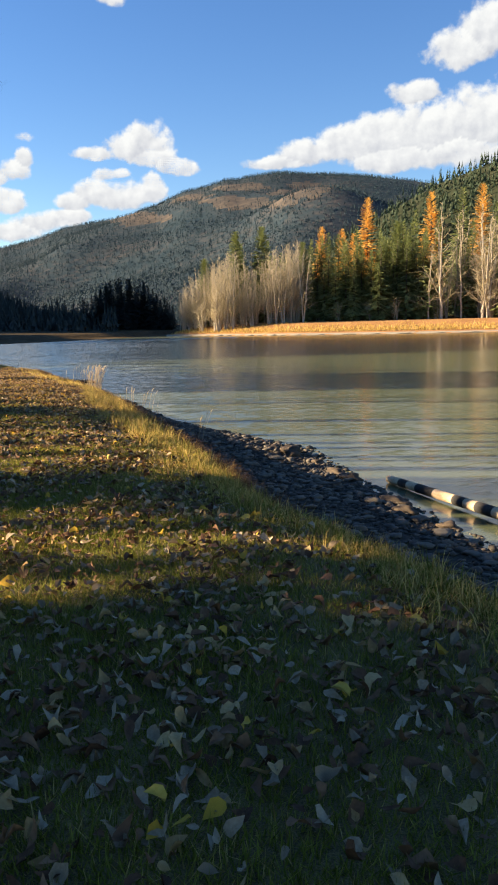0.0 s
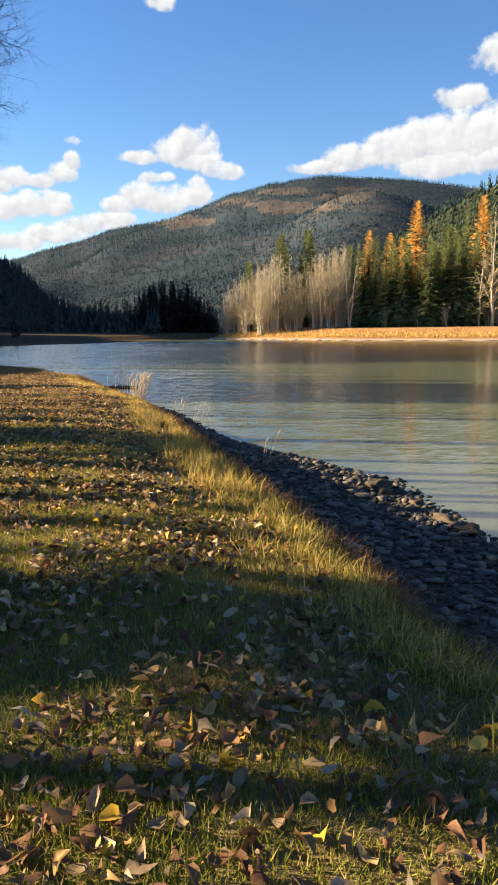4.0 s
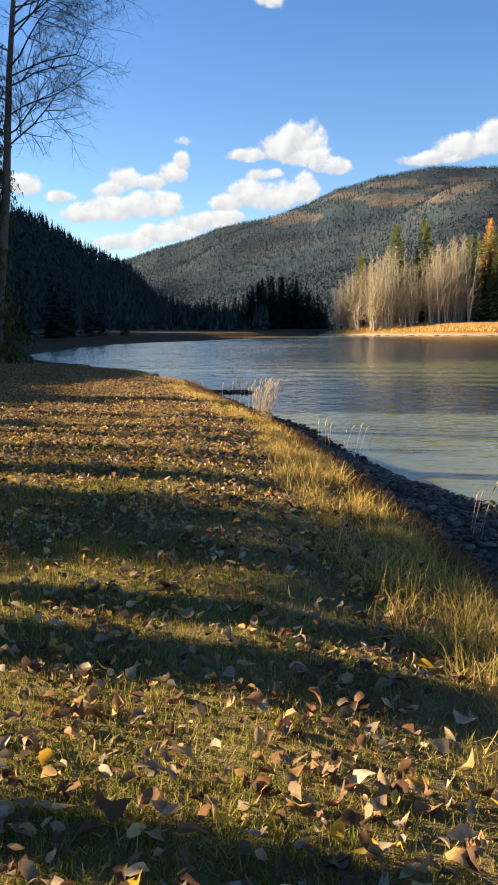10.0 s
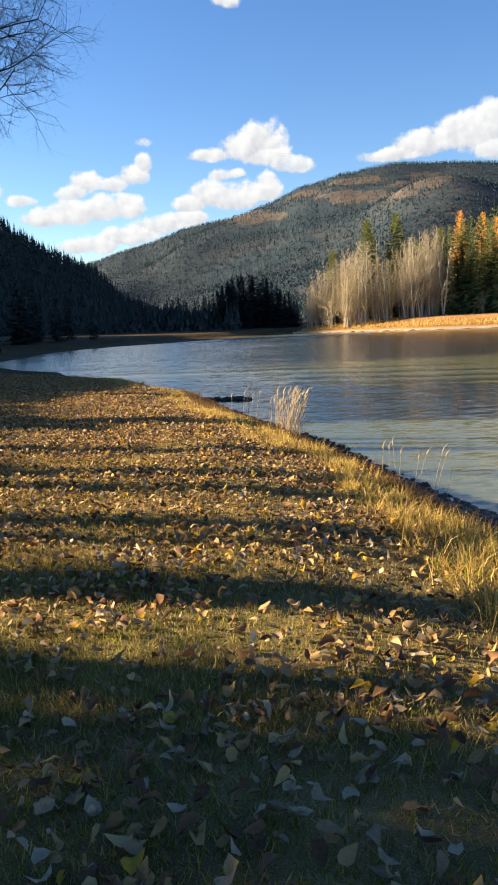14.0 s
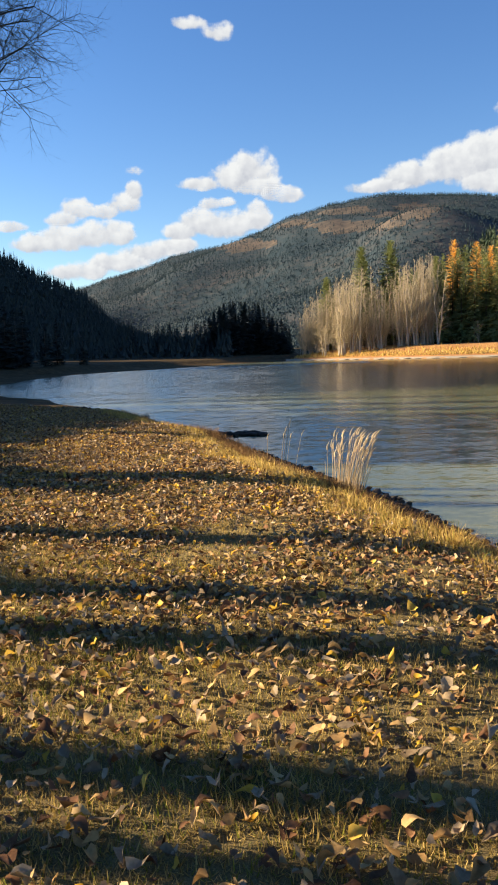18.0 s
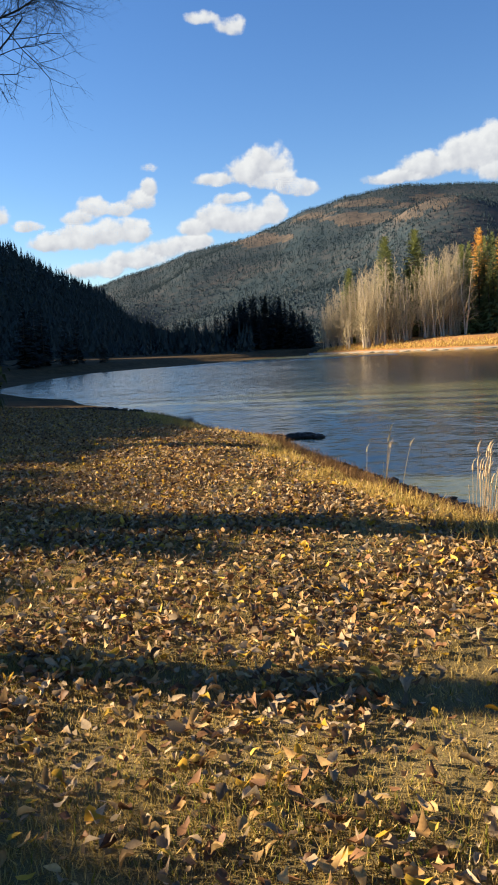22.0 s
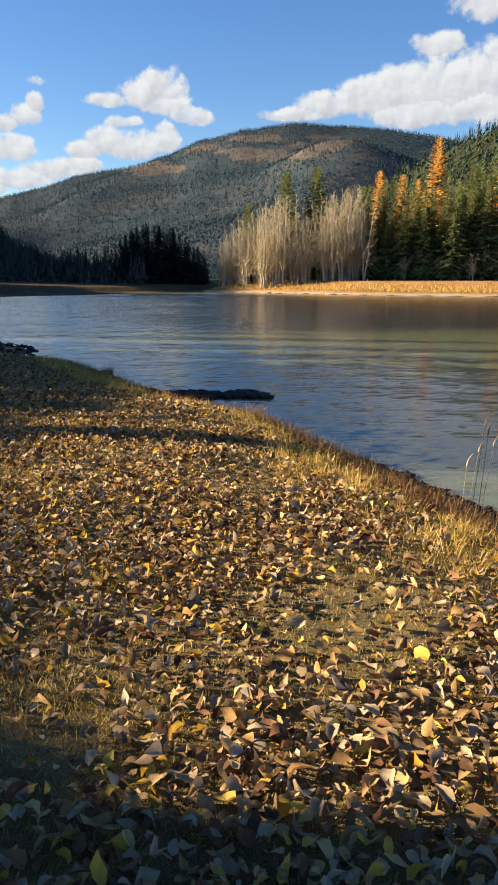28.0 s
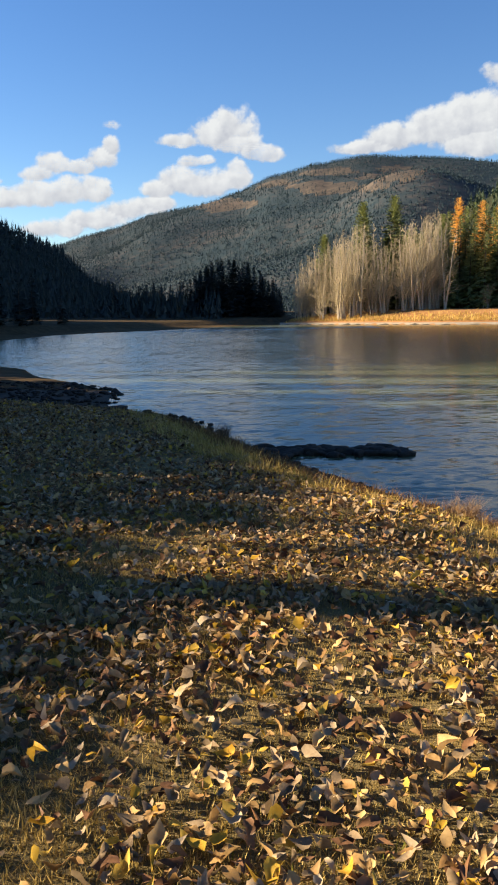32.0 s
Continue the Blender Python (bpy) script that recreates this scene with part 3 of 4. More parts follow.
def needle_crown(name, h, r, seed, mat, base=0.1, whorls=36, nb=8, droop=0.25, K=4, thin=1.0, power=0.85):
    """A crown of ragged, drooping branches in whorls."""
    g = np.random.RandomState(seed)
    n = whorls * nb
    w = np.repeat(np.linspace(0, 1, whorls), nb) + g.uniform(-0.5, 0.5, n) / whorls
    w = np.clip(w, 0, 0.995)
    z = h * (base + (1 - base) * w)
    L = r * (1 - w) ** power * g.uniform(0.55, 1.15, n) + 0.02 * h
    L *= np.where(w < 0.12, 0.6 + w * 3, 1)
    a = g.uniform(0, 6.283, n)
    up = np.interp(w, [0, 0.6, 1], [-droop, -droop * 0.3, 0.9]) + g.uniform(-0.15, 0.15, n)
    ax = np.stack([np.cos(a), np.sin(a), up], -1)
    pr = np.stack([-np.sin(a), np.cos(a), 0 * a], -1)
    o = np.stack([0 * a, 0 * a, z], -1)
    V, F = [], []
    cnt = 0
    for k in range(K):
        s0, s1 = 0.12 + 0.8 * k / K, 0.12 + 0.8 * (k + 1.3) / K
        p0, p1 = o + ax * (L * s0)[:, None], o + ax * (L * s1)[:, None]
        p1[:, 2] -= L * 0.10 * s1 * s1
        wd = L * 0.34 * thin * (1.1 - 0.7 * s0)
        for sg in (-1, 1):
            tip = o + ax * (L * (s1 + g.uniform(0.0, 0.2, n)))[:, None] + pr * (sg * wd * g.uniform(0.6, 1.3, n))[:, None]
            tip[:, 2] -= L * g.uniform(0.02, 0.26, n) * (0.4 + droop)
            V.append(np.stack([p0, p1, tip], 1).reshape(-1, 3))
            F.append(np.arange(cnt, cnt + 3 * n).reshape(-1, 3))
            cnt += 3 * n
    return mesh_from(name, np.concatenate(V), np.concatenate(F), [mat])


def stem(name, points, radii, mat, sides=8):
    """One continuous tapered tube through the points."""
    P = [Vector(p) for p in points]
    rows = []
    for i, p in enumerate(P):
        d = (P[min(i + 1, len(P) - 1)] - P[max(i - 1, 0)]).normalized()
        u = d.cross(Vector((0, 0, 1)) if abs(d.z) < 0.9 else Vector((1, 0, 0))).normalized()
        v = d.cross(u)
        rows.append([p + (u * math.cos(6.2832 * k / sides) + v * math.sin(6.2832 * k / sides)) * radii[i] for k in range(sides)])
    vs = [q for row in rows for q in row]
    n = len(P)
    f = [[i * sides + k, i * sides + (k + 1) % sides, (i + 1) * sides + (k + 1) % sides, (i + 1) * sides + k] for i in range(n - 1) for k in range(sides)]
    return mesh_from(name, [tuple(q) for q in vs], f, [mat], smooth=True)


def straight_trunk(name, h, r, mat, seed=0, lean=(0, 0)):
    rnd = random.Random(seed)
    pts = [(lean[0] * k / 8 + rnd.uniform(-1, 1) * r * 0.3, lean[1] * k / 8 + rnd.uniform(-1, 1) * r * 0.3, h * k / 8 - (0.3 if k == 0 else 0)) for k in range(9)]
    return stem(name, pts, [r * (1.25 if k == 0 else 1 - k / 8.6) for k in range(9)], mat)


def conifer(name, h, r, seed, mat, label, category="conifer", group="", bark=BARK, **kw):
    t = tagged(new(name), label, category, group)
    part("trunk", straight_trunk("trunk", h * 0.97, h * 0.012 + 0.06, bark, seed), t)
    part("crown", needle_crown("crown", h, r, seed, mat, **kw), t)
    return t


def bare_tree(name, h, seed, label, group="", limb_mat=TWIGS, bark=PALE_BARK, stems=1, depth=2, start=0.3, spread=0.5, lean=(0, 0), limbs=16):
    t = tagged(new(name), label, "tree", group)
    rnd = random.Random(seed)
    twigs = []
    for s in range(stems):
        ln = Vector((lean[0] + rnd.uniform(-1, 1) * 0.06 * stems, lean[1] + rnd.uniform(-1, 1) * 0.06 * stems, 1)).normalized()
        o = Vector((rnd.uniform(-1, 1) * 0.5, rnd.uniform(-1, 1) * 0.5, 0)) * (stems > 1)
        hh, r = h * rnd.uniform(0.8, 1.0), h * 0.010 + 0.03
        pts = [o + Vector((0, 0, -0.3))] + [o + ln * hh * (k + 1) / 9 + Vector((rnd.uniform(-1, 1), rnd.uniform(-1, 1), 0)) * r * 0.8 for k in range(9)]
        part("trunk", stem("trunk", pts, [r * (1 - k / 9.6) for k in range(10)], bark, 6), t)
        for k in range(limbs):
            f = start + (0.98 - start) * (k + rnd.random()) / limbs
            a = rnd.uniform(0, 6.283)
            d = Vector((math.cos(a), math.sin(a), rnd.uniform(0.3, 1.1))).normalized()
            grow(twigs, o + ln * hh * f, d, hh * spread * (1.12 - f) * rnd.uniform(0.5, 1.0), max(r * 0.36 * (1.1 - f), 0.032), depth, rnd, 0.06)
    part("crown", tubes("crown", twigs, limb_mat, 3), t)
    return t


def place(ob, x, y, s=1.0, rz=0.0, dz=0.0):
    k = s / ob.scale[0]
    return copy_thing(ob, pose(x, y, z_at(x, y) + dz, 0, 0, rz) @ Matrix.Diagonal((k, k, k, 1)))


def polar(az, r, centre=(-3.0, 8.0)):
    return centre[0] + r * math.sin(radians(az)), centre[1] + r * math.cos(radians(az))


def settle(ob, x, y, s=1.0, rz=0.0):
    ob.matrix_basis = pose(x, y, z_at(x, y), 0, 0, rz) @ Matrix.Diagonal((s, s, s, 1))
    return ob


rnd = random.Random(5)
PINE = leafy("pine_needles", [(0.12, 0.155, 0.065), (0.21, 0.245, 0.095), (0.31, 0.33, 0.135)], through_light=0.35)
kinds = [conifer("spruce", 20, 3.4, 10 + k, PINE, "green conifer with drooping ragged branches on the far bank", group="conifers on the far bank", base=0.04, whorls=44, nb=9, K=3, thin=0.9) for k in range(4)]
pines = [conifer("pine", 20, 2.9, 19 + k, PINE, "tall green pine with a broad rounded crown on the far bank", group="conifers on the far bank", base=0.2, droop=0.1, power=0.55, whorls=58, nb=13, thin=0.8) for k in range(2)]
larches = [conifer("larch", 22, 3.0, 30 + k, LARCH, "slim larch with orange autumn needles", "larch", "larches on the far bank", base=0.12, whorls=56, nb=10, droop=0.12, thin=0.7, power=0.65) for k in range(2)]
bares = [bare_tree("bare_tree", 17, 40 + k, "leafless pale cottonwood on the far bank", "bare trees on the far bank", stems=(1, 3, 2)[k], start=0.12, spread=0.30, limbs=25, depth=1) for k in range(3)]
used = set()


def put(ob, x, y, s, rz=None):
    rz = rnd.uniform(0, 360) if rz is None else rz
    if ob not in used:
        used.add(ob)
        return settle(ob, x, y, s, rz)
    return place(ob, x, y, s, rz)


def tall(ob, az, el, r, nominal):
    """Stands a tree of nominal height so that its top reaches an elevation."""
    r += 14
    x, y = polar(az, r, (0, 0))
    s = (1.5 + r * math.tan(radians(el)) - z_at(x, y)) / nominal
    return put(ob, x, y, s)


# far bank: larches, tall conifers, bare trees, then the filling
for az, el, r in ((14.15, 8.2, 205), (13.2, 5.9, 215), (12.4, 6.2, 225), (10.95, 6.4, 222), (18.5, 8.4, 220), (21.9, 8.7, 225), (24.6, 8.5, 215)):
    tall(larches[rnd.randrange(2)], az, el, r, 22)
for k, (az, el, r) in enumerate(((12.1, 5.9, 196), (13.7, 5.5, 192), (15.3, 5.6, 192), (17.4, 7.3, 200), (20.6, 8.6, 212), (21.3, 6.5, 196), (22.8, 7.6, 200), (24.2, 8.2, 204),
                    (10.6, 5.3, 194), (11.4, 5.0, 190), (9.9, 4.9, 193), (12.8, 4.9, 188), (14.4, 4.8, 187), (16.2, 5.6, 190), (16.9, 6.0, 192), (18.1, 5.4, 193), (6.2, 4.6, 193), (7.0, 4.0, 192), (3.9, 3.2, 196), (5.1, 3.6, 195),
                    (8.9, 3.6, 190), (17.7, 4.4, 188), (13.2, 4.2, 186), (14.9, 3.9, 185), (11.9, 4.3, 186), (23.5, 6.0, 190), (25.2, 7.0, 195), (27, 7.5, 195), (29, 8, 195), (10.2, 5.6, 212), (15.0, 6.2, 215), (19.0, 6.8, 205), (7.6, 4.6, 198), (5.7, 3.9, 195), (4.1, 3.2, 196), (8.4, 4.6, 200), (3.2, 3.7, 200), (5.2, 5.4, 204), (7.1, 5.6, 206))):
    tall(kinds[k % 4], az, el, r, 20)
for k, (az, el, r) in enumerate(((4.85, 6.2, 194), (6.7, 6.5, 193), (2.6, 4.4, 200), (9.6, 5.4, 196), (16.2, 6.6, 197))):
    tall(pines[k % 2], az, el, r, 20)
for k in range(26):
    az = rnd.uniform(1.6, 9.2)
    tall(kinds[k % 3], az, float(np.interp(az, [1.5, 4, 9], [2.7, 4.2, 4.9])) * rnd.uniform(0.65, 1.0), rnd.uniform(198, 206), 20)
for k in range(44):
    az = rnd.choice((rnd.uniform(9.4, 18.5), rnd.uniform(9.4, 18.5), rnd.uniform(9.4, 18.5), rnd.uniform(18, 28)))
    top = np.interp(az, [3, 9, 9.5, 18, 28], [3.4, 3.9, 5.5, 6.5, 7.4]) * rnd.uniform(0.68, 1.05)
    tall(kinds[k % 3], az, float(top), rnd.uniform(186, 199), 20)
for k in range(125):
    az = rnd.choice((rnd.uniform(0.6, 9.2), rnd.uniform(0.6, 5.5), rnd.uniform(0.6, 9.2), rnd.uniform(7.4, 9.6), rnd.uniform(17.5, 28)))
    top = np.interp(az, [0.3, 2, 4, 9, 17, 20, 28], [2.2, 3.6, 4.9, 5.6, 5.2, 7.2, 7.0]) * rnd.uniform(0.72, 1.05)
    tall(bares[rnd.randrange(3)], az, float(top), rnd.uniform(182, 195) + (10 if az < 3 else 0), 17)
for az, el, r in ((8.0, 5.5, 187), (8.5, 5.3, 186), (8.9, 5.5, 188), (9.2, 5.0, 187), (19.4, 8.2, 186), (21.9, 8.5, 186), (2.4, 4.1, 196)):
    tall(bares[1 if az < 15 else 2], az, el, r, 17)

brush = bare_tree("thicket", 5.0, 91, "low leafless thicket on the far bank", "thickets on the far bank", stems=4, start=0.05, spread=0.5, limbs=9, depth=1)
for k in range(34):
    az = rnd.choice((rnd.uniform(0.8, 9.5), rnd.uniform(8, 27)))
    tall(brush, az, rnd.uniform(0.9, 1.9), rnd.uniform(184, 192), 5.0)

# tawny grass along the far shore
g = np.random.RandomState(17)
far_x = g.uniform(0, 110, 9000)
far_y = front_y(far_x) + 2.6 + np.abs(g.normal(0, 4.0, 9000))

# the dark stand on the inner bend
dark = [conifer("fir", 18, 3.3, 60 + k, HAZY_SHADE_NEEDLES, "dark fir standing in shade at the river bend", group="firs at the bend", base=0.0, nb=9, droop=0.12, K=2, thin=1.4) for k in range(3)]
bend = random.Random(61)
for k in range(110):
    az = bend.choice((bend.uniform(-10.5, 0.35), bend.uniform(-5.6, 0.3)))
    el = float(np.interp(az, [-10, -9, -7.8, -6.6, -5.4, -4.1, -2.9, -1.7, -0.75, 0.23, 0.8], [1.8, 1.65, 1.8, 1.6, 2.1, 3.0, 3.05, 2.8, 2.2, 1.4, 0.5])) * bend.uniform(0.7, 1.06)
    tall(dark[k % 3], az, max(el, 0.6), bend.uniform(222, 252), 18)

# firs scattered along the shaded inner bank
for k in range(46):
    y = bend.uniform(92, 178)
    x = float(edge_x(y)) - bend.uniform(2, 26)
    put(dark[k % 3], x, y, bend.uniform(0.3, 0.62))

# broken water where the current meets the point
g = np.random.RandomState(71)
n = 90
fx, fy = g.uniform(-26, 14, n), 0
fy = 158 + 0.35 * (fx + 6) + g.normal(0, 3.2, n)
fa = g.uniform(-0.3, 0.3, n)
fl, fw = g.uniform(0.4, 1.8, n), g.uniform(0.05, 0.16, n)
ring = np.array([(-1, 0), (-0.4, -1), (0.5, -0.8), (1, 0.1), (0.4, 1), (-0.5, 0.7)])
px = fx[:, None] + ring[None, :, 0] * fl[:, None]
py = fy[:, None] + ring[None, :, 1] * fw[:, None] + fa[:, None] * ring[None, :, 0]
v = np.stack([px, py, np.full_like(px, WATER_Z + 0.03)], -1)
v = np.concatenate([v, np.stack([fx, fy, np.full(n, WATER_Z + 0.07)], -1)[:, None]], 1)
f = ((np.arange(n) * 7)[:, None, None] + np.array([[i, (i + 1) % 6, 6] for i in range(6)])[None]).reshape(-1, 3)
FOAM = surface("river_foam", [(0.22, 0.27, 0.24), (0.32, 0.37, 0.34), (0.45, 0.49, 0.46)], scale=1.5, rough=0.5)
tagged(new("riffle", mesh_from("riffle", v.reshape(-1, 3), f, [FOAM])), "white broken water of a riffle", "riffle", kind="stuff")

# ---------------------------------------------------------------- the near trees on the landward side
NEAR_BARK = surface("cottonwood_bark", [(0.05, 0.042, 0.035), (0.12, 0.10, 0.085), (0.20, 0.17, 0.145)], scale=2.0, fine=9, bump=0.8, stretch=(3, 3, 0.8))
NEAR_TWIGS = surface("dark_twigs", [(0.030, 0.025, 0.022), (0.05, 0.042, 0.036), (0.08, 0.068, 0.058)], scale=3, fine=4, bump=0)
CEDAR = leafy("cedar_fronds", [(0.03, 0.042, 0.016), (0.06, 0.077, 0.028), (0.115, 0.125, 0.048)], through_light=0.2)


def shade_line(c, x):
    """The y at x of the line along the sun's rays that crosses x = 0 at c."""
    return c - x / math.tan(-SUN_AZ)


# tall cottonwoods whose trunks stripe the lawn with shade: line, trunk width, distance inland, low boughs
for k, (c, w, x, low) in enumerate(((7.65, 0.2, -17, True), (8.58, 0.32, -17, True), (9.58, 0.48, -15.5, False), (10.28, 0.42, -17, False), (11.62, 0.62, -16, False), (12.28, 0.46, -14.5, False),
                                    (15.0, 0.3, -17.5, True), (16.15, 0.62, -17, False), (17.75, 0.45, -18, True), (17.2, 0.25, -17, True), (19.15, 0.40, -15, False), (20.0, 0.42, -17.5, False), (21.55, 0.42, -15.5, False), (24.78, 0.75, -16.5, False),
                                    (30.7, 0.66, -30, False), (31.55, 0.26, -29, False), (32.3, 0.3, -31, True))):
    y = shade_line(c, x)
    t = tagged(new("cottonwood"), "tall leafless cottonwood with a straight grey trunk", "tree", "cottonwoods along the lawn")
    rr = random.Random(100 + k)
    h, zz = rr.uniform(18, 21) + (3 if x < -25 else 0), []
    pts = [(rr.uniform(-0.06, 0.06) * i, rr.uniform(-0.012, 0.012) * i, h * i / 9 - (0.2 if i == 0 else 0)) for i in range(10)]
    part("trunk", stem("trunk", pts, [w / 2 * (1.15 if i == 0 else 1 - 0.068 * i) for i in range(10)], NEAR_BARK, 9), t)
    for i in range(15 if low else 9):
        f = 0.16 + 0.84 * (i + rr.random()) / 15.3 if low else 0.5 + 0.5 * (i + rr.random()) / 9.2
        a = rr.uniform(0, 6.283)
        grow(zz, Vector((0, 0, h * f)), Vector((math.cos(a), math.sin(a), rr.uniform(0.7, 1.5))).normalized(), h * 0.3 * (1.15 - f) * (0.6 if low else 1.5), w * (0.09 if low else 0.14), 1, rr, 0.08)
    part("crown", tubes("crown", zz, NEAR_TWIGS, 4), t)
    settle(t, x, y)

# dense conifers, most unseen, added and sized to shade the broad dark stretches
firs = [conifer("cedar", 15, r, 80 + k, CEDAR, "dark dense cedar added to shade the lawn and bank", "conifer", "cedars beside the lawn", base=b, whorls=46, nb=11, droop=0.55, power=p) for k, (r, b, p) in enumerate(((3.0, 0.03, 0.85), (1.9, 0.03, 0.85), (2.0, 0.525, 0.85), (0.85, 0.03, 0.85), (3.0, 0.06, 0.35)))]
for k, (c, x, s) in ((0, (1.2, -18.5, 1.0)), (0, (-2.0, -18, 1.1)), (0, (-6.5, -17, 1.0)), (0, (-11, -18, 1.0)), (1, (2.5, -17.5, 1.0)), (2, (4.9, -19, 1.05)), (3, (6.2, -19, 1.15)), (3, (6.85, -17, 1.1)), (3, (4.0, -24, 0.7)), (3, (13.5, -18, 1.15)), (3, (14.45, -20, 1.05)),
                     (4, (32.5, -23, 0.345)), (4, (33.4, -23.5, 0.36)), (4, (34.3, -23, 0.35)), (4, (35.2, -24, 0.375)), (4, (36.1, -23.5, 0.37)), (4, (36.9, -23.5, 0.40)), (4, (37.6, -23, 0.44)), (0, (38.9, -21, 0.8)), (0, (41, -22, 1.0)), (0, (44.5, -26, 1.0)), (0, (47.5, -28, 1.0)), (0, (50.5, -29, 1.0)), (0, (54, -31, 1.0)), (0, (58, -33, 1.0)), (0, (63, -36, 1.0)),
                     *[(4, (16.5 + 1.25 * i, -20.5, (0.27, 0.275, 0.33, 0.335, 0.285, 0.305, 0.335, 0.305, 0.275, 0.27, 0.27, 0.27)[i])) for i in range(12)], (0, (67, -43, 1.0)), (0, (71, -45, 1.05)), (0, (75.5, -48, 1.0)), (0, (80, -52, 1.05)), (0, (85, -55, 1.0)), (0, (90, -58, 1.05)), (0, (95, -60, 1.0))):
    put(firs[k], x, shade_line(c, x), s)


# low cedars added inland; their height sets where the lawn's shade ends
hedge = conifer("young_cedar", 3.2, 1.25, 95, CEDAR, "low bushy young cedar added inland to shade the lawn", "conifer", "young cedars at the lawn's edge", base=0.0, whorls=22, nb=10, droop=0.3, power=0.5)
for k in range(14):
    put(hedge, -19.2 + rnd.uniform(-0.3, 0.3), 32.9 + 0.62 * k, rnd.uniform(1.04, 1.18))


def frond_tree(h, r, seed, label, low=0.03):
    """A cedar seen close: boughs with hanging fronds."""
    t = tagged(new("cedar"), label, "conifer", "cedars beside the lawn")
    part("trunk", straight_trunk("trunk", h * 0.97, 0.3, BARK, seed), t)
    g = np.random.RandomState(seed)
    n = 1700 if seed == 1 else 1000 if seed < 10 else 700
    w = g.rand(n) ** 0.9
    a = g.uniform(0, 6.283, n)
    L = r * (1 - w) ** 0.6 * g.uniform(0.4, 1.1, n) + 0.25
    V, F, cnt = [], [], 0
    for k in range(9):
        s = 0.2 + 0.8 * (k + g.rand(n)) / 9
        b = np.stack([np.cos(a) * L * s, np.sin(a) * L * s, h * (low + (1 - low) * w) - L * 0.35 * s * s + 0.1], -1)
        for j in range(4):
            d = np.stack([g.uniform(-0.4, 0.4, n), g.uniform(-0.4, 0.4, n), -g.uniform(0.2, 0.9, n)], -1) * (0.2 + 0.12 * L)[:, None]
            q = b + np.stack([g.uniform(-0.35, 0.35, n), g.uniform(-0.35, 0.35, n), g.uniform(-0.1, 0.15, n)], -1)
            side = np.stack([g.uniform(-1, 1, n), g.uniform(-1, 1, n), 0 * a], -1) * (0.025 + 0.016 * L)[:, None]
            V.append(np.stack([q - side, q + side, q + d], 1).reshape(-1, 3))
            F.append(np.arange(cnt, cnt + 3 * n).reshape(-1, 3))
            cnt += 3 * n
    part("foliage", mesh_from("foliage", np.concatenate(V), np.concatenate(F), [CEDAR]), t)
    return t


for x, y, h, r, sd in ((-17.4, 42.2, 19, 2.6, 1), (-20.5, 44.5, 20, 3.0, 2), (-21.5, 42.5, 19, 2.8, 3), (-19.0, 47.5, 18, 2.6, 4), (-24, 43, 19, 3, 5), (-21.5, 51, 18, 2.8, 6)):
    settle(frond_tree(h, r, sd, "dark cedar with hanging fronds beside the lawn"), x, y)

settle(frond_tree(18, 1.0, 11, "slim cedar with hanging fronds close behind a leaning trunk", 0.36), -16.35, 43.7)

# young bare trees added out of view inland, whose twigs dapple the lawn
sapling = bare_tree("young_cottonwood", 5.4, 121, "young leafless cottonwood added inland to dapple the lawn", "young cottonwoods inland", limb_mat=NEAR_TWIGS, bark=NEAR_BARK, start=0.1, spread=0.5, depth=2, limbs=7)
for c, x, s in ((28.2, -23, 1.04), (29.0, -23, 1.0), (29.8, -23.5, 1.06), (18.0, -19, 1.0)):
    put(sapling, x, shade_line(c, x), s)

# the leaning tree that holds its bare boughs over the bank
lt = tagged(new("leaning_tree"), "leaning grey tree with bare spreading boughs", "tree")
BASE = (-16.0, 43.0)
pts = [(0, 0, -0.3), (0.06, 0, 1.2), (0.22, 0, 2.7), (0.48, 0.0, 4.6), (0.75, -0.05, 6.6), (0.95, -0.1, 8.8), (1.15, -0.1, 11.0), (1.45, -0.1, 13.4), (1.7, -0.1, 15.6), (1.8, -0.1, 17.6)]
part("trunk", stem("trunk", pts, [0.24, 0.20, 0.185, 0.17, 0.155, 0.135, 0.115, 0.09, 0.06, 0.025], NEAR_BARK, 10), lt)
rr = random.Random(77)
zz = []
for i, (f, ln, up) in enumerate(((0.475, 3.4, 0.55), (0.54, 4.0, 0.25), (0.60, 3.0, 0.35), (0.64, 4.4, 0.30), (0.70, 3.6, 0.55), (0.745, 4.4, 0.45), (0.80, 3.2, 0.8), (0.84, 3.8, 0.7), (0.88, 2.6, 1.0), (0.93, 2.4, 1.4), (0.57, 2.4, 0.3), (0.67, 2.2, 0.4), (0.78, 2.4, 0.6), (0.5, 3.0, 0.1), (0.62, 3.8, 0.15), (0.72, 4.6, 0.3), (0.76, 4.0, 0.2), (0.82, 4.0, 0.4))):
    a = rr.uniform(-0.9, 0.35) if i < 10 or i > 12 else rr.uniform(2.2, 4.0)
    z = 17.6 * f
    px = float(np.interp(z, [p[2] for p in pts], [p[0] for p in pts]))
    grow(zz, Vector((px, -0.08, z)), Vector((math.cos(a), math.sin(a) * 0.8, up)).normalized(), ln * 0.8, 0.045, 3, rr, -0.01 if i < 6 else 0.03, 4, 0.34)
part("crown", tubes("crown", zz, NEAR_TWIGS, 3), lt)
settle(lt, *BASE, 1.1)


# ---------------------------------------------------------------- shrubs, reeds
SHRUB_TWIG = surface("red_twigs", [(0.10, 0.06, 0.035), (0.22, 0.14, 0.08), (0.40, 0.29, 0.18)], scale=5, fine=4, bump=0)


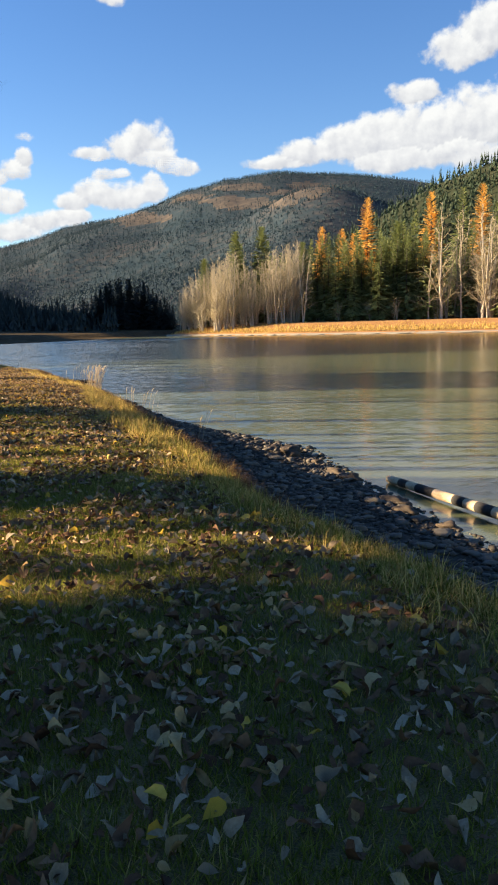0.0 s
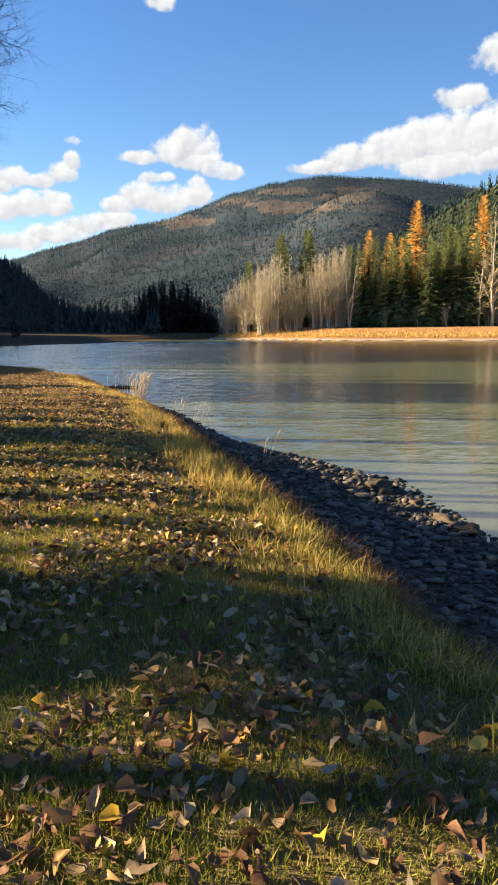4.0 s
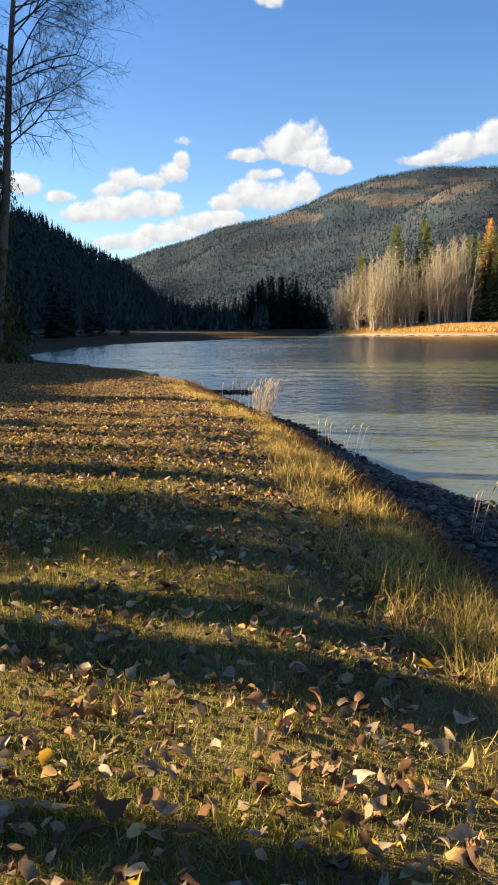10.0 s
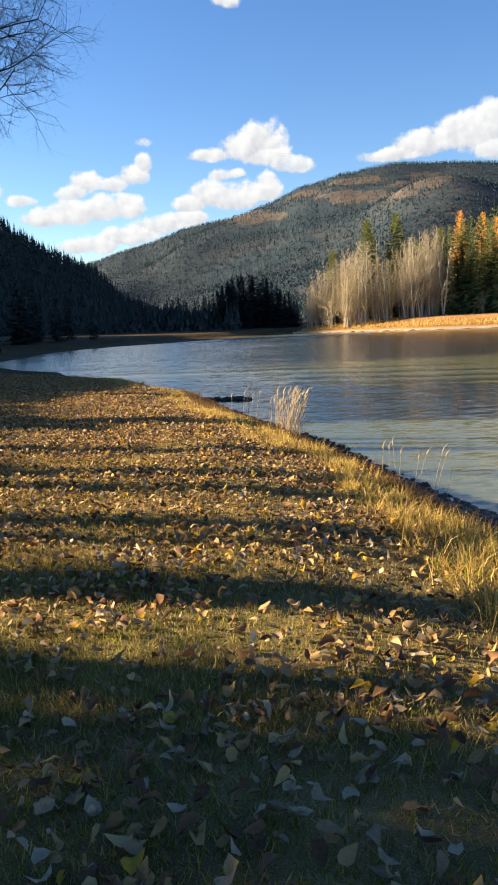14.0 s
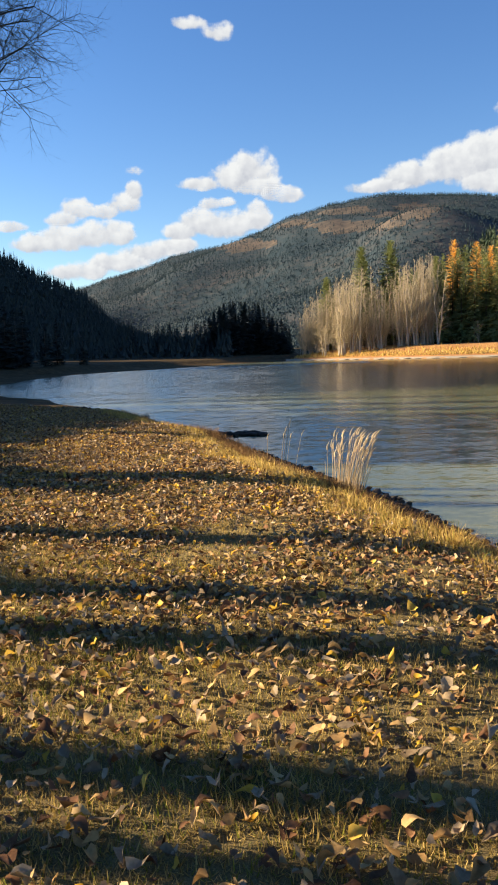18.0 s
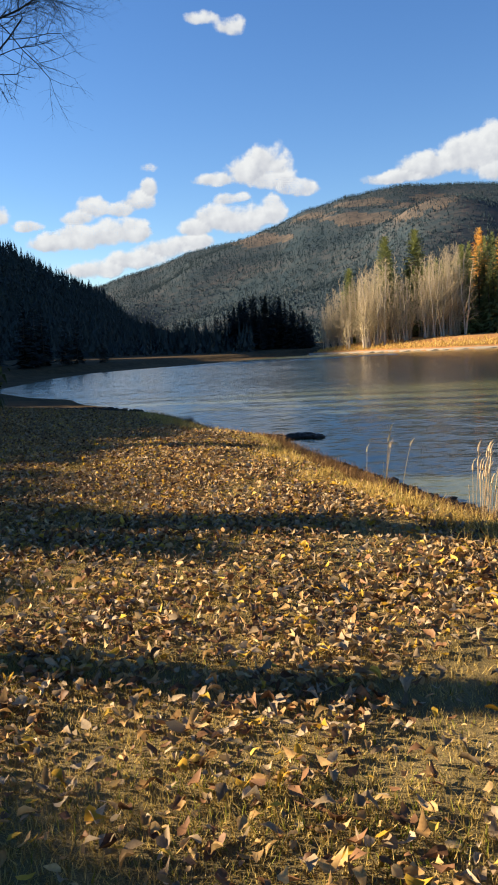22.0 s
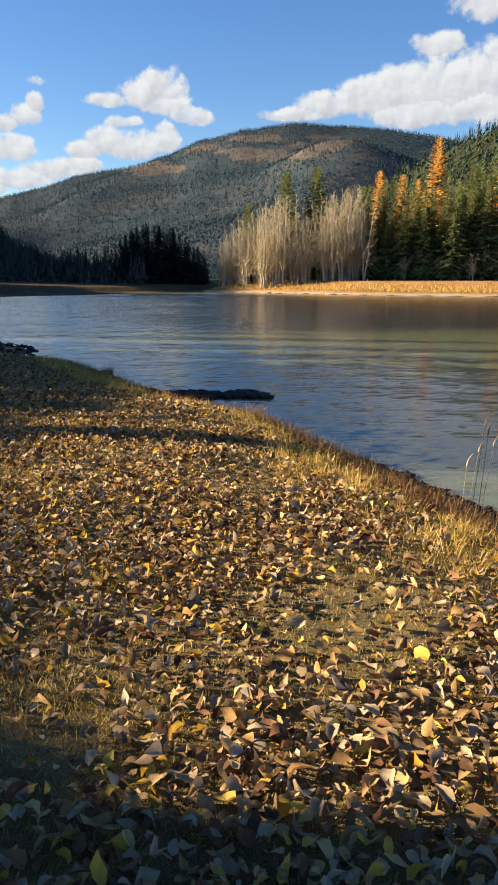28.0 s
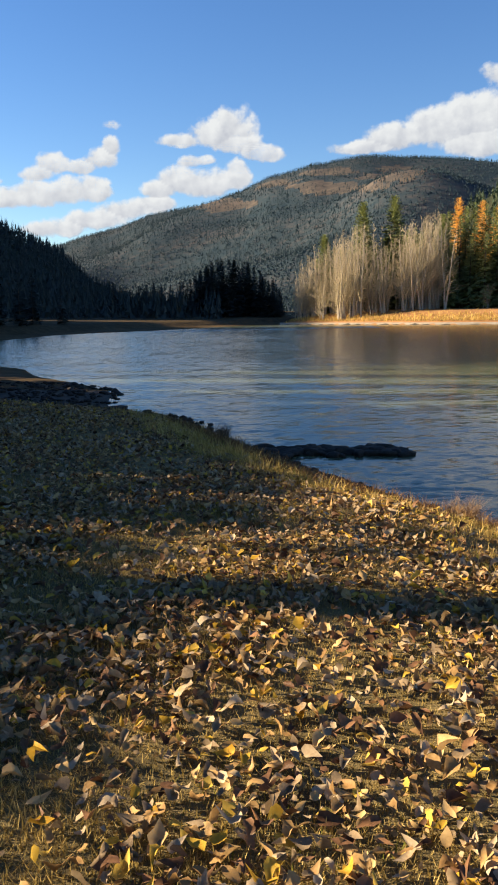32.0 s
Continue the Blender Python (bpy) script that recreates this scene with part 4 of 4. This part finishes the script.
def shrub(h, n, seed, mat, label, name="shrub"):
    rr = random.Random(seed)
    zz = []
    for k in range(n):
        a, o = rr.uniform(0, 6.283), rr.uniform(0, 0.5) * h * 0.6
        p = Vector((math.cos(a) * o, math.sin(a) * o, -0.05))
        grow(zz, p, Vector((math.cos(a) * 0.45, math.sin(a) * 0.45, 1)).normalized(), h * rr.uniform(0.6, 1.0), 0.012 * h, 1, rr, 0.1, 3, 0.3)
    return tagged(new(name, tubes(name, zz, mat, 3)), label, "shrub")


for k, (x, y, h) in enumerate(((-13.0, 28.4, 1.75), (-13.7, 30.6, 1.7), (-13.3, 26.6, 1.8), (-13.2, 29.5, 1.7), (-13.2, 27.5, 1.9))):
    o = shrub(h, 95, 200 + k, SHRUB_TWIG, "leafless reddish shrub at the edge of the lawn")
    o["group"] = "shrubs at the lawn's edge"
    settle(o, x, y, 1, k * 50)
o = shrub(0.75, 70, 230, NEAR_TWIGS, "small dark leafless bush on the bank")
settle(o, -8.4, 40.4, 0.3)
o = shrub(0.6, 90, 231, SHRUB_TWIG, "small brown withered bush on the edge of the bank")
settle(o, -5.95, 35.5, 0.45)


# ---------------------------------------------------------------- grass
GREEN_GRASS = leafy("lawn_grass", [(0.085, 0.105, 0.013), (0.18, 0.195, 0.026), (0.32, 0.31, 0.055)], through_light=0.3)
STRAW_GRASS = leafy("straw_grass", [(0.17, 0.125, 0.038), (0.36, 0.265, 0.085), (0.58, 0.44, 0.165)], through_light=0.3)
GOLD_GRASS = leafy("golden_bank_grass", [(0.26, 0.17, 0.05), (0.52, 0.36, 0.10), (0.74, 0.56, 0.21)], through_light=0.4)


def blades(name, x, y, length, width, mat, seed, label, category, flop=0.5, jointed=True):
    """Grass blades that bend: two joints each."""
    g = np.random.RandomState(seed)
    n = len(x)
    z = land(x, y) - 0.01
    a, b = g.uniform(0, 6.283, n), g.uniform(0, 6.283, n)
    tilt = g.uniform(0.05, flop, n)
    base = np.stack([x, y, z], -1)
    side = np.stack([np.cos(a), np.sin(a), 0 * a], -1) * (width / 2)[:, None]
    d = np.stack([np.cos(b) * tilt, np.sin(b) * tilt, np.ones(n)], -1)
    d /= np.linalg.norm(d, axis=1, keepdims=True)
    mid = base + d * (length * 0.55)[:, None]
    d2 = d + np.stack([np.cos(b) * tilt * 1.4, np.sin(b) * tilt * 1.4, -0.5 * tilt], -1)
    d2 /= np.linalg.norm(d2, axis=1, keepdims=True)
    tip = mid + d2 * (length * 0.45)[:, None]
    if not jointed:
        vs = np.stack([base - side, base + side, base + (d + d2) * (length * 0.5)[:, None]], 1).reshape(-1, 3)
        return tagged(new(name, mesh_from(name, vs, np.arange(3 * n).reshape(-1, 3), [mat])), label, category, kind="stuff")
    vs = np.stack([base - side, base + side, mid - side * 0.75, mid + side * 0.75, tip], 1).reshape(-1, 3)
    o = (np.arange(n) * 5)[:, None, None]
    fs = (o + np.array([[0, 1, 3], [0, 3, 2], [2, 3, 4]])[None]).reshape(-1, 3)
    return tagged(new(name, mesh_from(name, vs, fs, [mat])), label, category, kind="stuff")


blades("far_meadow_grass", far_x, far_y, np.random.RandomState(18).uniform(0.3, 0.9, 9000), np.random.RandomState(19).uniform(0.08, 0.2, 9000), GOLD_GRASS, 20, "tawny dry grass on the far bank", "grass", 0.6, False)
g = np.random.RandomState(9)


def lawn_points(n, y0, y1, x0, x1):
    """Points on the lawn, thinned towards the far edge of the strip."""
    y = g.uniform(y0, y1, n)
    x = edge_x(y) + 0.25 - g.uniform(x0, x1, n)
    return x, y


def path_x(y):
    return np.interp(y, [0, 4, 10.6, 16, 22, 26.7, 34], [-0.55, -1.2, -2.6, -4.5, -6.4, -7.8, -9.3])


xs, ys = [], []
for n, y0, y1, x0, x1 in ((66000, -0.2, 10, 0, 3.8), (80000, 10, 22, 0, 4.5), (130000, 22, 36, 0, 4.8), (90000, 1, 36, 3.8, 9.5), (60000, 34, 46, 0, 9)):
    a, b = lawn_points(n, y0, y1, x0, x1)
    xs.append(a)
    ys.append(b)
b = g.uniform(0.1, 34.5, 560000)
a = path_x(b) + g.normal(0, 1.15, len(b))
sel = a < edge_x(b) + 0.2
xs.append(a[sel])
ys.append(b[sel])
x, y = np.concatenate(xs), np.concatenate(ys)
patch = 0.5 + 0.35 * wave(x, y, 1.6, 41) + 0.2 * wave(x, y, 0.5, 42)
dry = np.clip(0.12 + y / 30, 0, 0.85) * 0.75 + patch * 0.35 + 0.45 * np.exp(-np.clip(edge_x(y) - x, 0, 9) / 0.6) - 0.15
dry = dry + 0.25 * np.clip((y - 13) / 6, 0, 1) + 0.3 * np.clip((y - 27) / 5, 0, 1)
isdry = g.rand(len(x)) < dry
length = g.uniform(0.03, 0.085, len(x)) * (1 + 0.5 * np.clip(wave(x, y, 0.7, 43), 0, 1)) * np.interp(y, [8, 20, 24], [1.0, 0.8, 0.62])
for sel, mat, nm, lb in ((~isdry, GREEN_GRASS, "lawn_grass", "short green lawn grass among fallen leaves"), (isdry, STRAW_GRASS, "dry_lawn_grass", "short straw-coloured dry lawn grass")):
    blades(nm, x[sel], y[sel], length[sel], g.uniform(0.004, 0.009, sel.sum()), mat, 3, lb, "grass", 0.9, False)

# the long grass along the edge of the bank, in tufts
ty = g.uniform(0.5, 44, 1500)
tx = edge_x(ty) + g.uniform(-0.6, 0.12, len(ty)) * (1 + 0.3 * wave(0 * ty, ty, 2.2, 51))
ty2 = g.uniform(0.8, 9.5, 1500)
tx = np.concatenate([tx, edge_x(ty2) + g.uniform(-0.3, 1.9, 1500)])
ty = np.concatenate([ty, ty2])
tuft_h = np.clip(0.20 + 0.10 * wave(0 * ty, ty, 2.6, 52) + g.uniform(-0.06, 0.12, len(ty)), 0.08, 0.5) * np.interp(ty, [0, 9, 14, 26, 40], [0.7, 0.78, 0.85, 0.65, 0.6])
k = g.randint(0, len(ty), 110000)
r = np.abs(g.normal(0, 0.09, len(k)))
a = g.uniform(0, 6.283, len(k))
x, y = tx[k] + r * np.cos(a), ty[k] + r * np.sin(a)
ln = tuft_h[k] * g.uniform(0.5, 1.25, len(k))
green = g.rand(len(k)) < np.interp(ty[k], [5, 9, 14, 24], [0.4, 0.36, 0.16, 0.08])
for sel, mat, nm, lb in ((green, GREEN_GRASS, "bank_grass", "long green grass on the edge of the bank"), (~green, GOLD_GRASS, "golden_bank_grass", "long golden dry grass along the edge of the bank")):
    blades(nm, x[sel], y[sel], ln[sel], g.uniform(0.004, 0.009, sel.sum()), mat, 4, lb, "grass", 1.35)

# brown stubble down the face of the bank
n = 78000
y = np.concatenate([g.uniform(6, 26, 56000), g.uniform(26, 48, 22000)])
x = edge_x(y) + 0.1 + np.abs(g.normal(0, 0.22, n)) * np.interp(y, [17, 24], [1.0, 0.7]) * np.minimum(shore_x(y) - edge_x(y), 3)
BROWN_GRASS = leafy("brown_bank_grass", [(0.085, 0.045, 0.02), (0.17, 0.095, 0.04), (0.30, 0.18, 0.075)], through_light=0.25)
blades("brown_bank_grass", x, y, g.uniform(0.10, 0.40, n) * np.interp(y, [17, 24], [1.0, 0.55]), g.uniform(0.004, 0.008, n), BROWN_GRASS, 5, "brown withered grass on the face of the bank", "grass", 1.2)

REED = leafy("pale_reed", [(0.38, 0.28, 0.16), (0.55, 0.43, 0.27), (0.68, 0.56, 0.38)], through_light=0.3)


def reed_clump(n, h, spread, seed, label):
    """Tall grass stems with a seed head each."""
    t = tagged(new("reed_clump"), label, "reeds")
    rr = random.Random(seed)
    for _ in range(n):
        stalk, head = [], []
        a, o = rr.uniform(0, 6.283), rr.random() ** 0.7 * spread
        hh, ln = h * rr.uniform(0.45, 1.0), rr.uniform(0.02, 0.2)
        p = Vector((math.cos(a) * o, math.sin(a) * o, -0.05))
        d = Vector((math.cos(a) * ln + 0.12, math.sin(a) * ln * 0.6, 1)).normalized()
        for i in range(4):
            q = p + d * hh / 4
            stalk.append((p, q, 0.004, 0.003))
            p, d = q, (d + Vector((math.cos(a) * 0.025 + 0.02, math.sin(a) * 0.025, 0))).normalized()
        ob = part("stalk", tubes("stalk", stalk, REED, 3), t)
        if hh > 0.6 * h:
            for i in range(3):
                q = p + (d + Vector((0.25 * i, 0, -0.12 * i))).normalized() * h * 0.05
                head.append((p, q, 0.011 - 0.003 * i, 0.009 - 0.004 * i))
                p = q
            part("seed_head", tubes("seed_head", head, REED, 4), ob)
    return t


settle(reed_clump(85, 0.98, 0.3, 1, "tall pale reed clump with seed heads on the bank"), -3.3, 28.4)
settle(reed_clump(9, 0.9, 0.5, 2, "few pale grass stems with seed heads"), -1.4, 24.2)
settle(reed_clump(8, 0.85, 0.6, 3, "few pale grass stems with seed heads"), -4.2, 31.4)
settle(reed_clump(5, 0.8, 0.25, 4, "few pale grass stems with seed heads"), 0.2, 19.4)


# ---------------------------------------------------------------- fallen leaves
LEAF_MATS = [leafy("pale_leaf", [(0.17, 0.12, 0.068), (0.29, 0.215, 0.13), (0.46, 0.365, 0.24)], through_light=0.15, rough=0.5, scale=22, fine=4),
             leafy("tan_leaf", [(0.24, 0.14, 0.055), (0.40, 0.255, 0.105), (0.56, 0.39, 0.18)], through_light=0.22, rough=0.5, scale=22, fine=4),
             leafy("yellow_leaf", [(0.42, 0.24, 0.03), (0.56, 0.36, 0.05), (0.68, 0.48, 0.11)], through_light=0.3, rough=0.5, scale=22, fine=4),
             leafy("brown_leaf", [(0.07, 0.036, 0.02), (0.15, 0.08, 0.042), (0.26, 0.14, 0.07)], through_light=0.1, rough=0.5, scale=22, fine=4)]
OUTLINE = np.array([(0, -0.47), (0.29, -0.38), (0.41, -0.05), (0.24, 0.28), (0, 0.64), (-0.24, 0.28), (-0.41, -0.05), (-0.29, -0.38)])
LEAF_F = np.array([[8, i, (i + 1) % 8] for i in range(8)])


def leaf_verts(n, size, g):
    """n curled leaves about the origin: (n, 9, 3)."""
    o = np.concatenate([OUTLINE, [(0, 0)]])
    v = np.zeros((n, 9, 3))
    v[:, :, :2] = o[None] * (1 + g.uniform(-0.13, 0.13, (n, 9, 2)))
    v[:, :, 0] *= g.uniform(0.42, 0.95, n)[:, None]
    fold, curl, twist = g.uniform(-0.3, 1.25, n), g.uniform(-1.2, 1.7, n), g.uniform(-1.7, 1.7, n)
    v[:, :, 2] = np.abs(v[:, :, 0]) * fold[:, None] + v[:, :, 1] ** 2 * curl[:, None] + v[:, :, 0] * v[:, :, 1] * twist[:, None] + g.uniform(-0.085, 0.085, (n, 9))
    v *= np.asarray(size)[:, None, None]
    a, b, c = g.uniform(0, 6.283, n), g.normal(0, 0.36, n), g.normal(0, 0.36, n)
    for ang, (i, j) in ((b, (1, 2)), (c, (0, 2)), (a, (0, 1))):
        p, q = v[:, :, i].copy(), v[:, :, j].copy()
        v[:, :, i], v[:, :, j] = p * np.cos(ang)[:, None] - q * np.sin(ang)[:, None], p * np.sin(ang)[:, None] + q * np.cos(ang)[:, None]
    v[:, :, 2] -= v[:, :, 2].min(1, keepdims=True)
    return v


g = np.random.RandomState(12)
n = 320000
y = 0.1 + 43.9 * g.uniform(0, 1, n) ** 0.9
x = edge_x(y) + 0.15 - g.uniform(0, 1, n) ** 1.0 * np.interp(y, [0, 20, 44], [4.5, 7.5, 10.5])
near_edge = np.clip((edge_x(y) - x) / np.interp(y, [10, 24], [0.9, 0.5]), 0.12, 1)
dens = np.interp(y, [0, 6, 10, 13, 18, 22, 27, 44], [0.22, 0.22, 0.26, 0.16, 0.30, 0.55, 1.0, 0.8]) * near_edge * np.clip(0.75 + 0.5 * wave(x, y, 1.1, 61), 0.2, 1)
keep = g.rand(n) < dens
x, y = x[keep], y[keep]
n = len(x)
size = np.interp(y, [0, 10, 22, 30], [0.070, 0.068, 0.058, 0.058]) * g.uniform(0.5, 1.35, n)
pick = g.rand(n)
share = np.stack([np.interp(y, [0, 10, 20, 30], [0.30, 0.32, 0.33, 0.35]), np.interp(y, [0, 10, 20, 30], [0.14, 0.22, 0.36, 0.36]), np.interp(y, [0, 10, 20, 30], [0.02, 0.04, 0.07, 0.09])], 0).cumsum(0)
kind_of = (pick > share[0]).astype(int) + (pick > share[1]) + (pick > share[2])
litter = tagged(new("leaf_litter"), "fallen cottonwood leaves scattered over the lawn", "fallen leaves")
v = leaf_verts(n, size, g)
v += np.stack([x, y, land(x, y) + g.uniform(0.012, 0.05, n)], -1)[:, None, :]
for m in range(4):
    sel = kind_of == m
    c = int(sel.sum())
    fs = ((np.arange(c) * 9)[:, None, None] + LEAF_F[None]).reshape(-1, 3)
    ob = part(("pale_leaves", "tan_leaves", "yellow_leaves", "brown_leaves")[m], mesh_from("leaves", v[sel].reshape(-1, 3), fs, [LEAF_MATS[m]], smooth=True), litter, ("pale dry leaves", "tan dry leaves", "yellow leaves", "dark brown leaves")[m])
    ob["kind"] = "stuff"
# single leaves along the walked line
shapes = []
for k in range(12):
    vv = leaf_verts(1, [1.0], g)[0]
    shapes.append(mesh_from("leaf", vv, LEAF_F, [LEAF_MATS[(0, 0, 1, 0, 2, 3)[k % 6]]], smooth=True))
for k in range(280):
    y = g.uniform(0.4, 34)
    x = float(path_x(y)) + g.normal(0, 0.9)
    if x > edge_x(y) - 0.1:
        x = float(edge_x(y)) - 0.2 - g.rand()
    ob = part("leaf", shapes[k % 12], litter)
    s = float(np.interp(y, [0, 12, 24], [0.088, 0.08, 0.07])) * g.uniform(0.7, 1.25)
    ob.matrix_basis = pose(x, y, z_at(x, y) + 0.035, g.uniform(-15, 15), g.uniform(-15, 15), g.uniform(0, 360)) @ Matrix.Diagonal((s, s, s, 1))


# ---------------------------------------------------------------- the banded pole at the water's edge
POLE_PALE = surface("peeled_wood", [(0.45, 0.30, 0.17), (0.60, 0.43, 0.26), (0.70, 0.53, 0.34)], scale=6, fine=5, bump=0.3)
POLE_DARK = surface("black_band", [(0.015, 0.014, 0.013), (0.03, 0.028, 0.026), (0.05, 0.045, 0.04)], scale=6, fine=5, bump=0.3)
A, B = Vector((3.75, 13.9, WATER_Z + 0.08)), Vector((5.3, 7.7, WATER_Z + 0.2))
pole = tagged(new("banded_pole"), "pale pole with black bands lying on the shore", "pole")
cuts = [0, 0.07, 0.115, 0.165, 0.255, 0.35, 0.40, 0.45, 0.52, 0.60, 0.68, 0.74, 0.82, 0.90, 1.0]
for k in range(len(cuts) - 1):
    p, q = A.lerp(B, cuts[k]), A.lerp(B, cuts[k + 1])
    r0 = 0.078 + 0.03 * cuts[k] + (0.003 if k % 2 else 0)
    m = stem("band", [p, p.lerp(q, 0.03), p.lerp(q, 0.97), q], [r0 * 0.97, r0, r0, r0 * 0.97], POLE_DARK if k % 2 else POLE_PALE, 14)
    if k in (0, len(cuts) - 2):
        bm = bmesh.new()
        bm.from_mesh(m)
        bmesh.ops.holes_fill(bm, edges=[e for e in bm.edges if e.is_boundary], sides=20)
        bm.to_mesh(m)
        bm.free()
    part("band", m, pole, "black band" if k % 2 else "pale wooden stretch")


# ---------------------------------------------------------------- stones
STONE = surface("river_stone", [(0.020, 0.016, 0.011), (0.06, 0.050, 0.037), (0.14, 0.118, 0.088)], scale=3, fine=8, rough=0.7, bump=0.35, rand=0.75)
STONE_WARM = surface("brown_boulder", [(0.03, 0.022, 0.015), (0.07, 0.05, 0.032), (0.14, 0.10, 0.06)], scale=3, fine=8, rough=0.75, bump=0.5)


def stone_mesh(seed, subdiv=1, mat=STONE):
    bm = bmesh.new()
    bmesh.ops.create_icosphere(bm, subdivisions=subdiv, radius=0.5)
    g = random.Random(seed)
    sx, sy, sz = g.uniform(0.9, 1.4), g.uniform(0.65, 1.0), g.uniform(0.3, 0.55)
    o = Vector((g.uniform(0, 50), g.uniform(0, 50), g.uniform(0, 50)))
    for v in bm.verts:
        v.co *= 1 + 0.8 * noise.noise(v.co * 1.9 + o) + 0.35 * noise.noise(v.co * 4.5 + o)
        v.co = Vector((v.co.x * sx, v.co.y * sy, v.co.z * sz))
    me = bpy.data.meshes.new("stone")
    bm.to_mesh(me)
    bm.free()
    me.materials.append(mat)
    me.polygons.foreach_set("use_smooth", np.ones(len(me.polygons), bool))
    return me


g = np.random.RandomState(31)
variants = [stone_mesh(300 + k, 1) for k in range(6)]
near_stones = [stone_mesh(300 + k, 2) for k in range(6)]
WET_STONE = surface("wet_dark_stone", [(0.012, 0.011, 0.010), (0.03, 0.026, 0.022), (0.06, 0.05, 0.04)], scale=3, fine=8, rough=0.7, bump=0.5, spec=0.12)
wet_stones = [stone_mesh(360 + k, 2, WET_STONE) for k in range(4)]


def shore_points(n, y0, y1, a, b):
    y = g.uniform(y0, y1, n)
    d = g.uniform(a, b, n)
    e, s = edge_x(y), shore_x(y)
    return e + (s - e) * d, y


def joined_stones(name, x, y, size, label, mat=STONE):
    V, F, base = [], [], 0
    pick = g.randint(0, len(variants), len(x))
    z = land(x, y)
    for k, me in enumerate(variants):
        sel = pick == k
        co = np.zeros(len(me.vertices) * 3)
        me.vertices.foreach_get("co", co)
        co = co.reshape(-1, 3)
        tri = np.array([tuple(p.vertices) for p in me.polygons])
        m = int(sel.sum())
        a = g.uniform(0, 6.283, m)
        v = co[None] * size[sel][:, None, None]
        vx = v[:, :, 0] * np.cos(a)[:, None] - v[:, :, 1] * np.sin(a)[:, None]
        vy = v[:, :, 0] * np.sin(a)[:, None] + v[:, :, 1] * np.cos(a)[:, None]
        w = np.stack([vx + x[sel][:, None], vy + y[sel][:, None], v[:, :, 2] + (z[sel] + size[sel] * 0.12)[:, None]], -1)
        V.append(w.reshape(-1, 3))
        F.append(((np.arange(m) * len(co))[:, None, None] + tri[None] + base).reshape(-1, 3))
        base += m * len(co)
    return tagged(new(name, mesh_from(name, np.concatenate(V), np.concatenate(F), [mat], smooth=True)), label, "stones", kind="stuff")


x, y = shore_points(7000, 2.5, 27, 0.30, 1.06)
joined_stones("cobbles", x, y, g.uniform(0.04, 0.13, len(x)) * np.where(g.rand(len(x)) < 0.1, 1.7, 1), "grey rounded cobbles on the shore")
x, y = shore_points(1100, 27, 45, 0.45, 1.06)
joined_stones("cobbles", x, y, g.uniform(0.05, 0.17, len(x)), "dark cobbles along the water's edge", WET_STONE)
x, y = shore_points(1300, 43, 62, 0.25, 1.04)
joined_stones("cobbles", x, y, g.uniform(0.08, 0.3, len(x)), "dark stones on a low gravel bar", WET_STONE)
for k in range(260):
    yy = g.uniform(8, 21)
    d = g.uniform(0.3, 1.0)
    xx = float(edge_x(yy) + (shore_x(yy) - edge_x(yy)) * d)
    ob = part("stone", near_stones[k % 6], ground)
    s = g.uniform(0.1, 0.2) * (1.5 if k % 9 == 0 else 1)
    ob.matrix_basis = pose(xx, yy, z_at(xx, yy) + s * 0.18, 0, 0, g.uniform(0, 360)) @ Matrix.Diagonal((s, s, s, 1))
# boulders at the waterline
boulders = [stone_mesh(330 + k, 3, STONE_WARM) for k in range(3)]
for x, y, s, k in ((2.35, 17.5, 0.52, 0), (2.0, 18.1, 0.4, 1), (2.75, 16.2, 0.34, 2), (2.95, 15.0, 0.36, 1), (3.05, 14.3, 0.36, 0), (2.6, 13.6, 0.3, 2), (3.4, 12.2, 0.38, 1), (3.3, 11.4, 0.3, 0), (3.7, 10.4, 0.34, 2), (-1.76, 27.5, 0.34, 0), (-2.24, 31.4, 0.26, 1),
                   (-0.9, 26.4, 0.3, 2), (-1.5, 28.3, 0.24, 1), (-2.3, 32.2, 0.26, 0), (-2.8, 33.6, 0.25, 2), (-3.6, 35.8, 0.25, 1), (-12.2, 50.3, 0.8, 0), (-12.0, 51.6, 0.7, 1), (-12.6, 49.4, 0.7, 2)):
    b = tagged(new("boulder", boulders[k] if y < 25 else wet_stones[k]), "weathered boulder at the water's edge", "rock", "boulders at the water's edge")
    b.matrix_basis = pose(x, y, max(z_at(x, y), WATER_Z - 0.05) + s * 0.1, 0, 0, x * 40) @ Matrix.Diagonal((s, s, s, 1))
# the low rock groyne
for k in range(70):
    f = k / 69
    x, y = -7.9 + 3.05 * f + g.normal(0, 0.12), 44.5 - 0.2 * f + g.normal(0, 0.22)
    s = float(g.uniform(0.18, 0.42))
    b = tagged(new("boulder", wet_stones[k % 4]), "dark wet rock in a low groyne", "rock", "rocks of the groyne")
    b.matrix_basis = pose(x, y, WATER_Z + s * 0.12, 0, 0, k * 47) @ Matrix.Diagonal((s, s, s, 1))
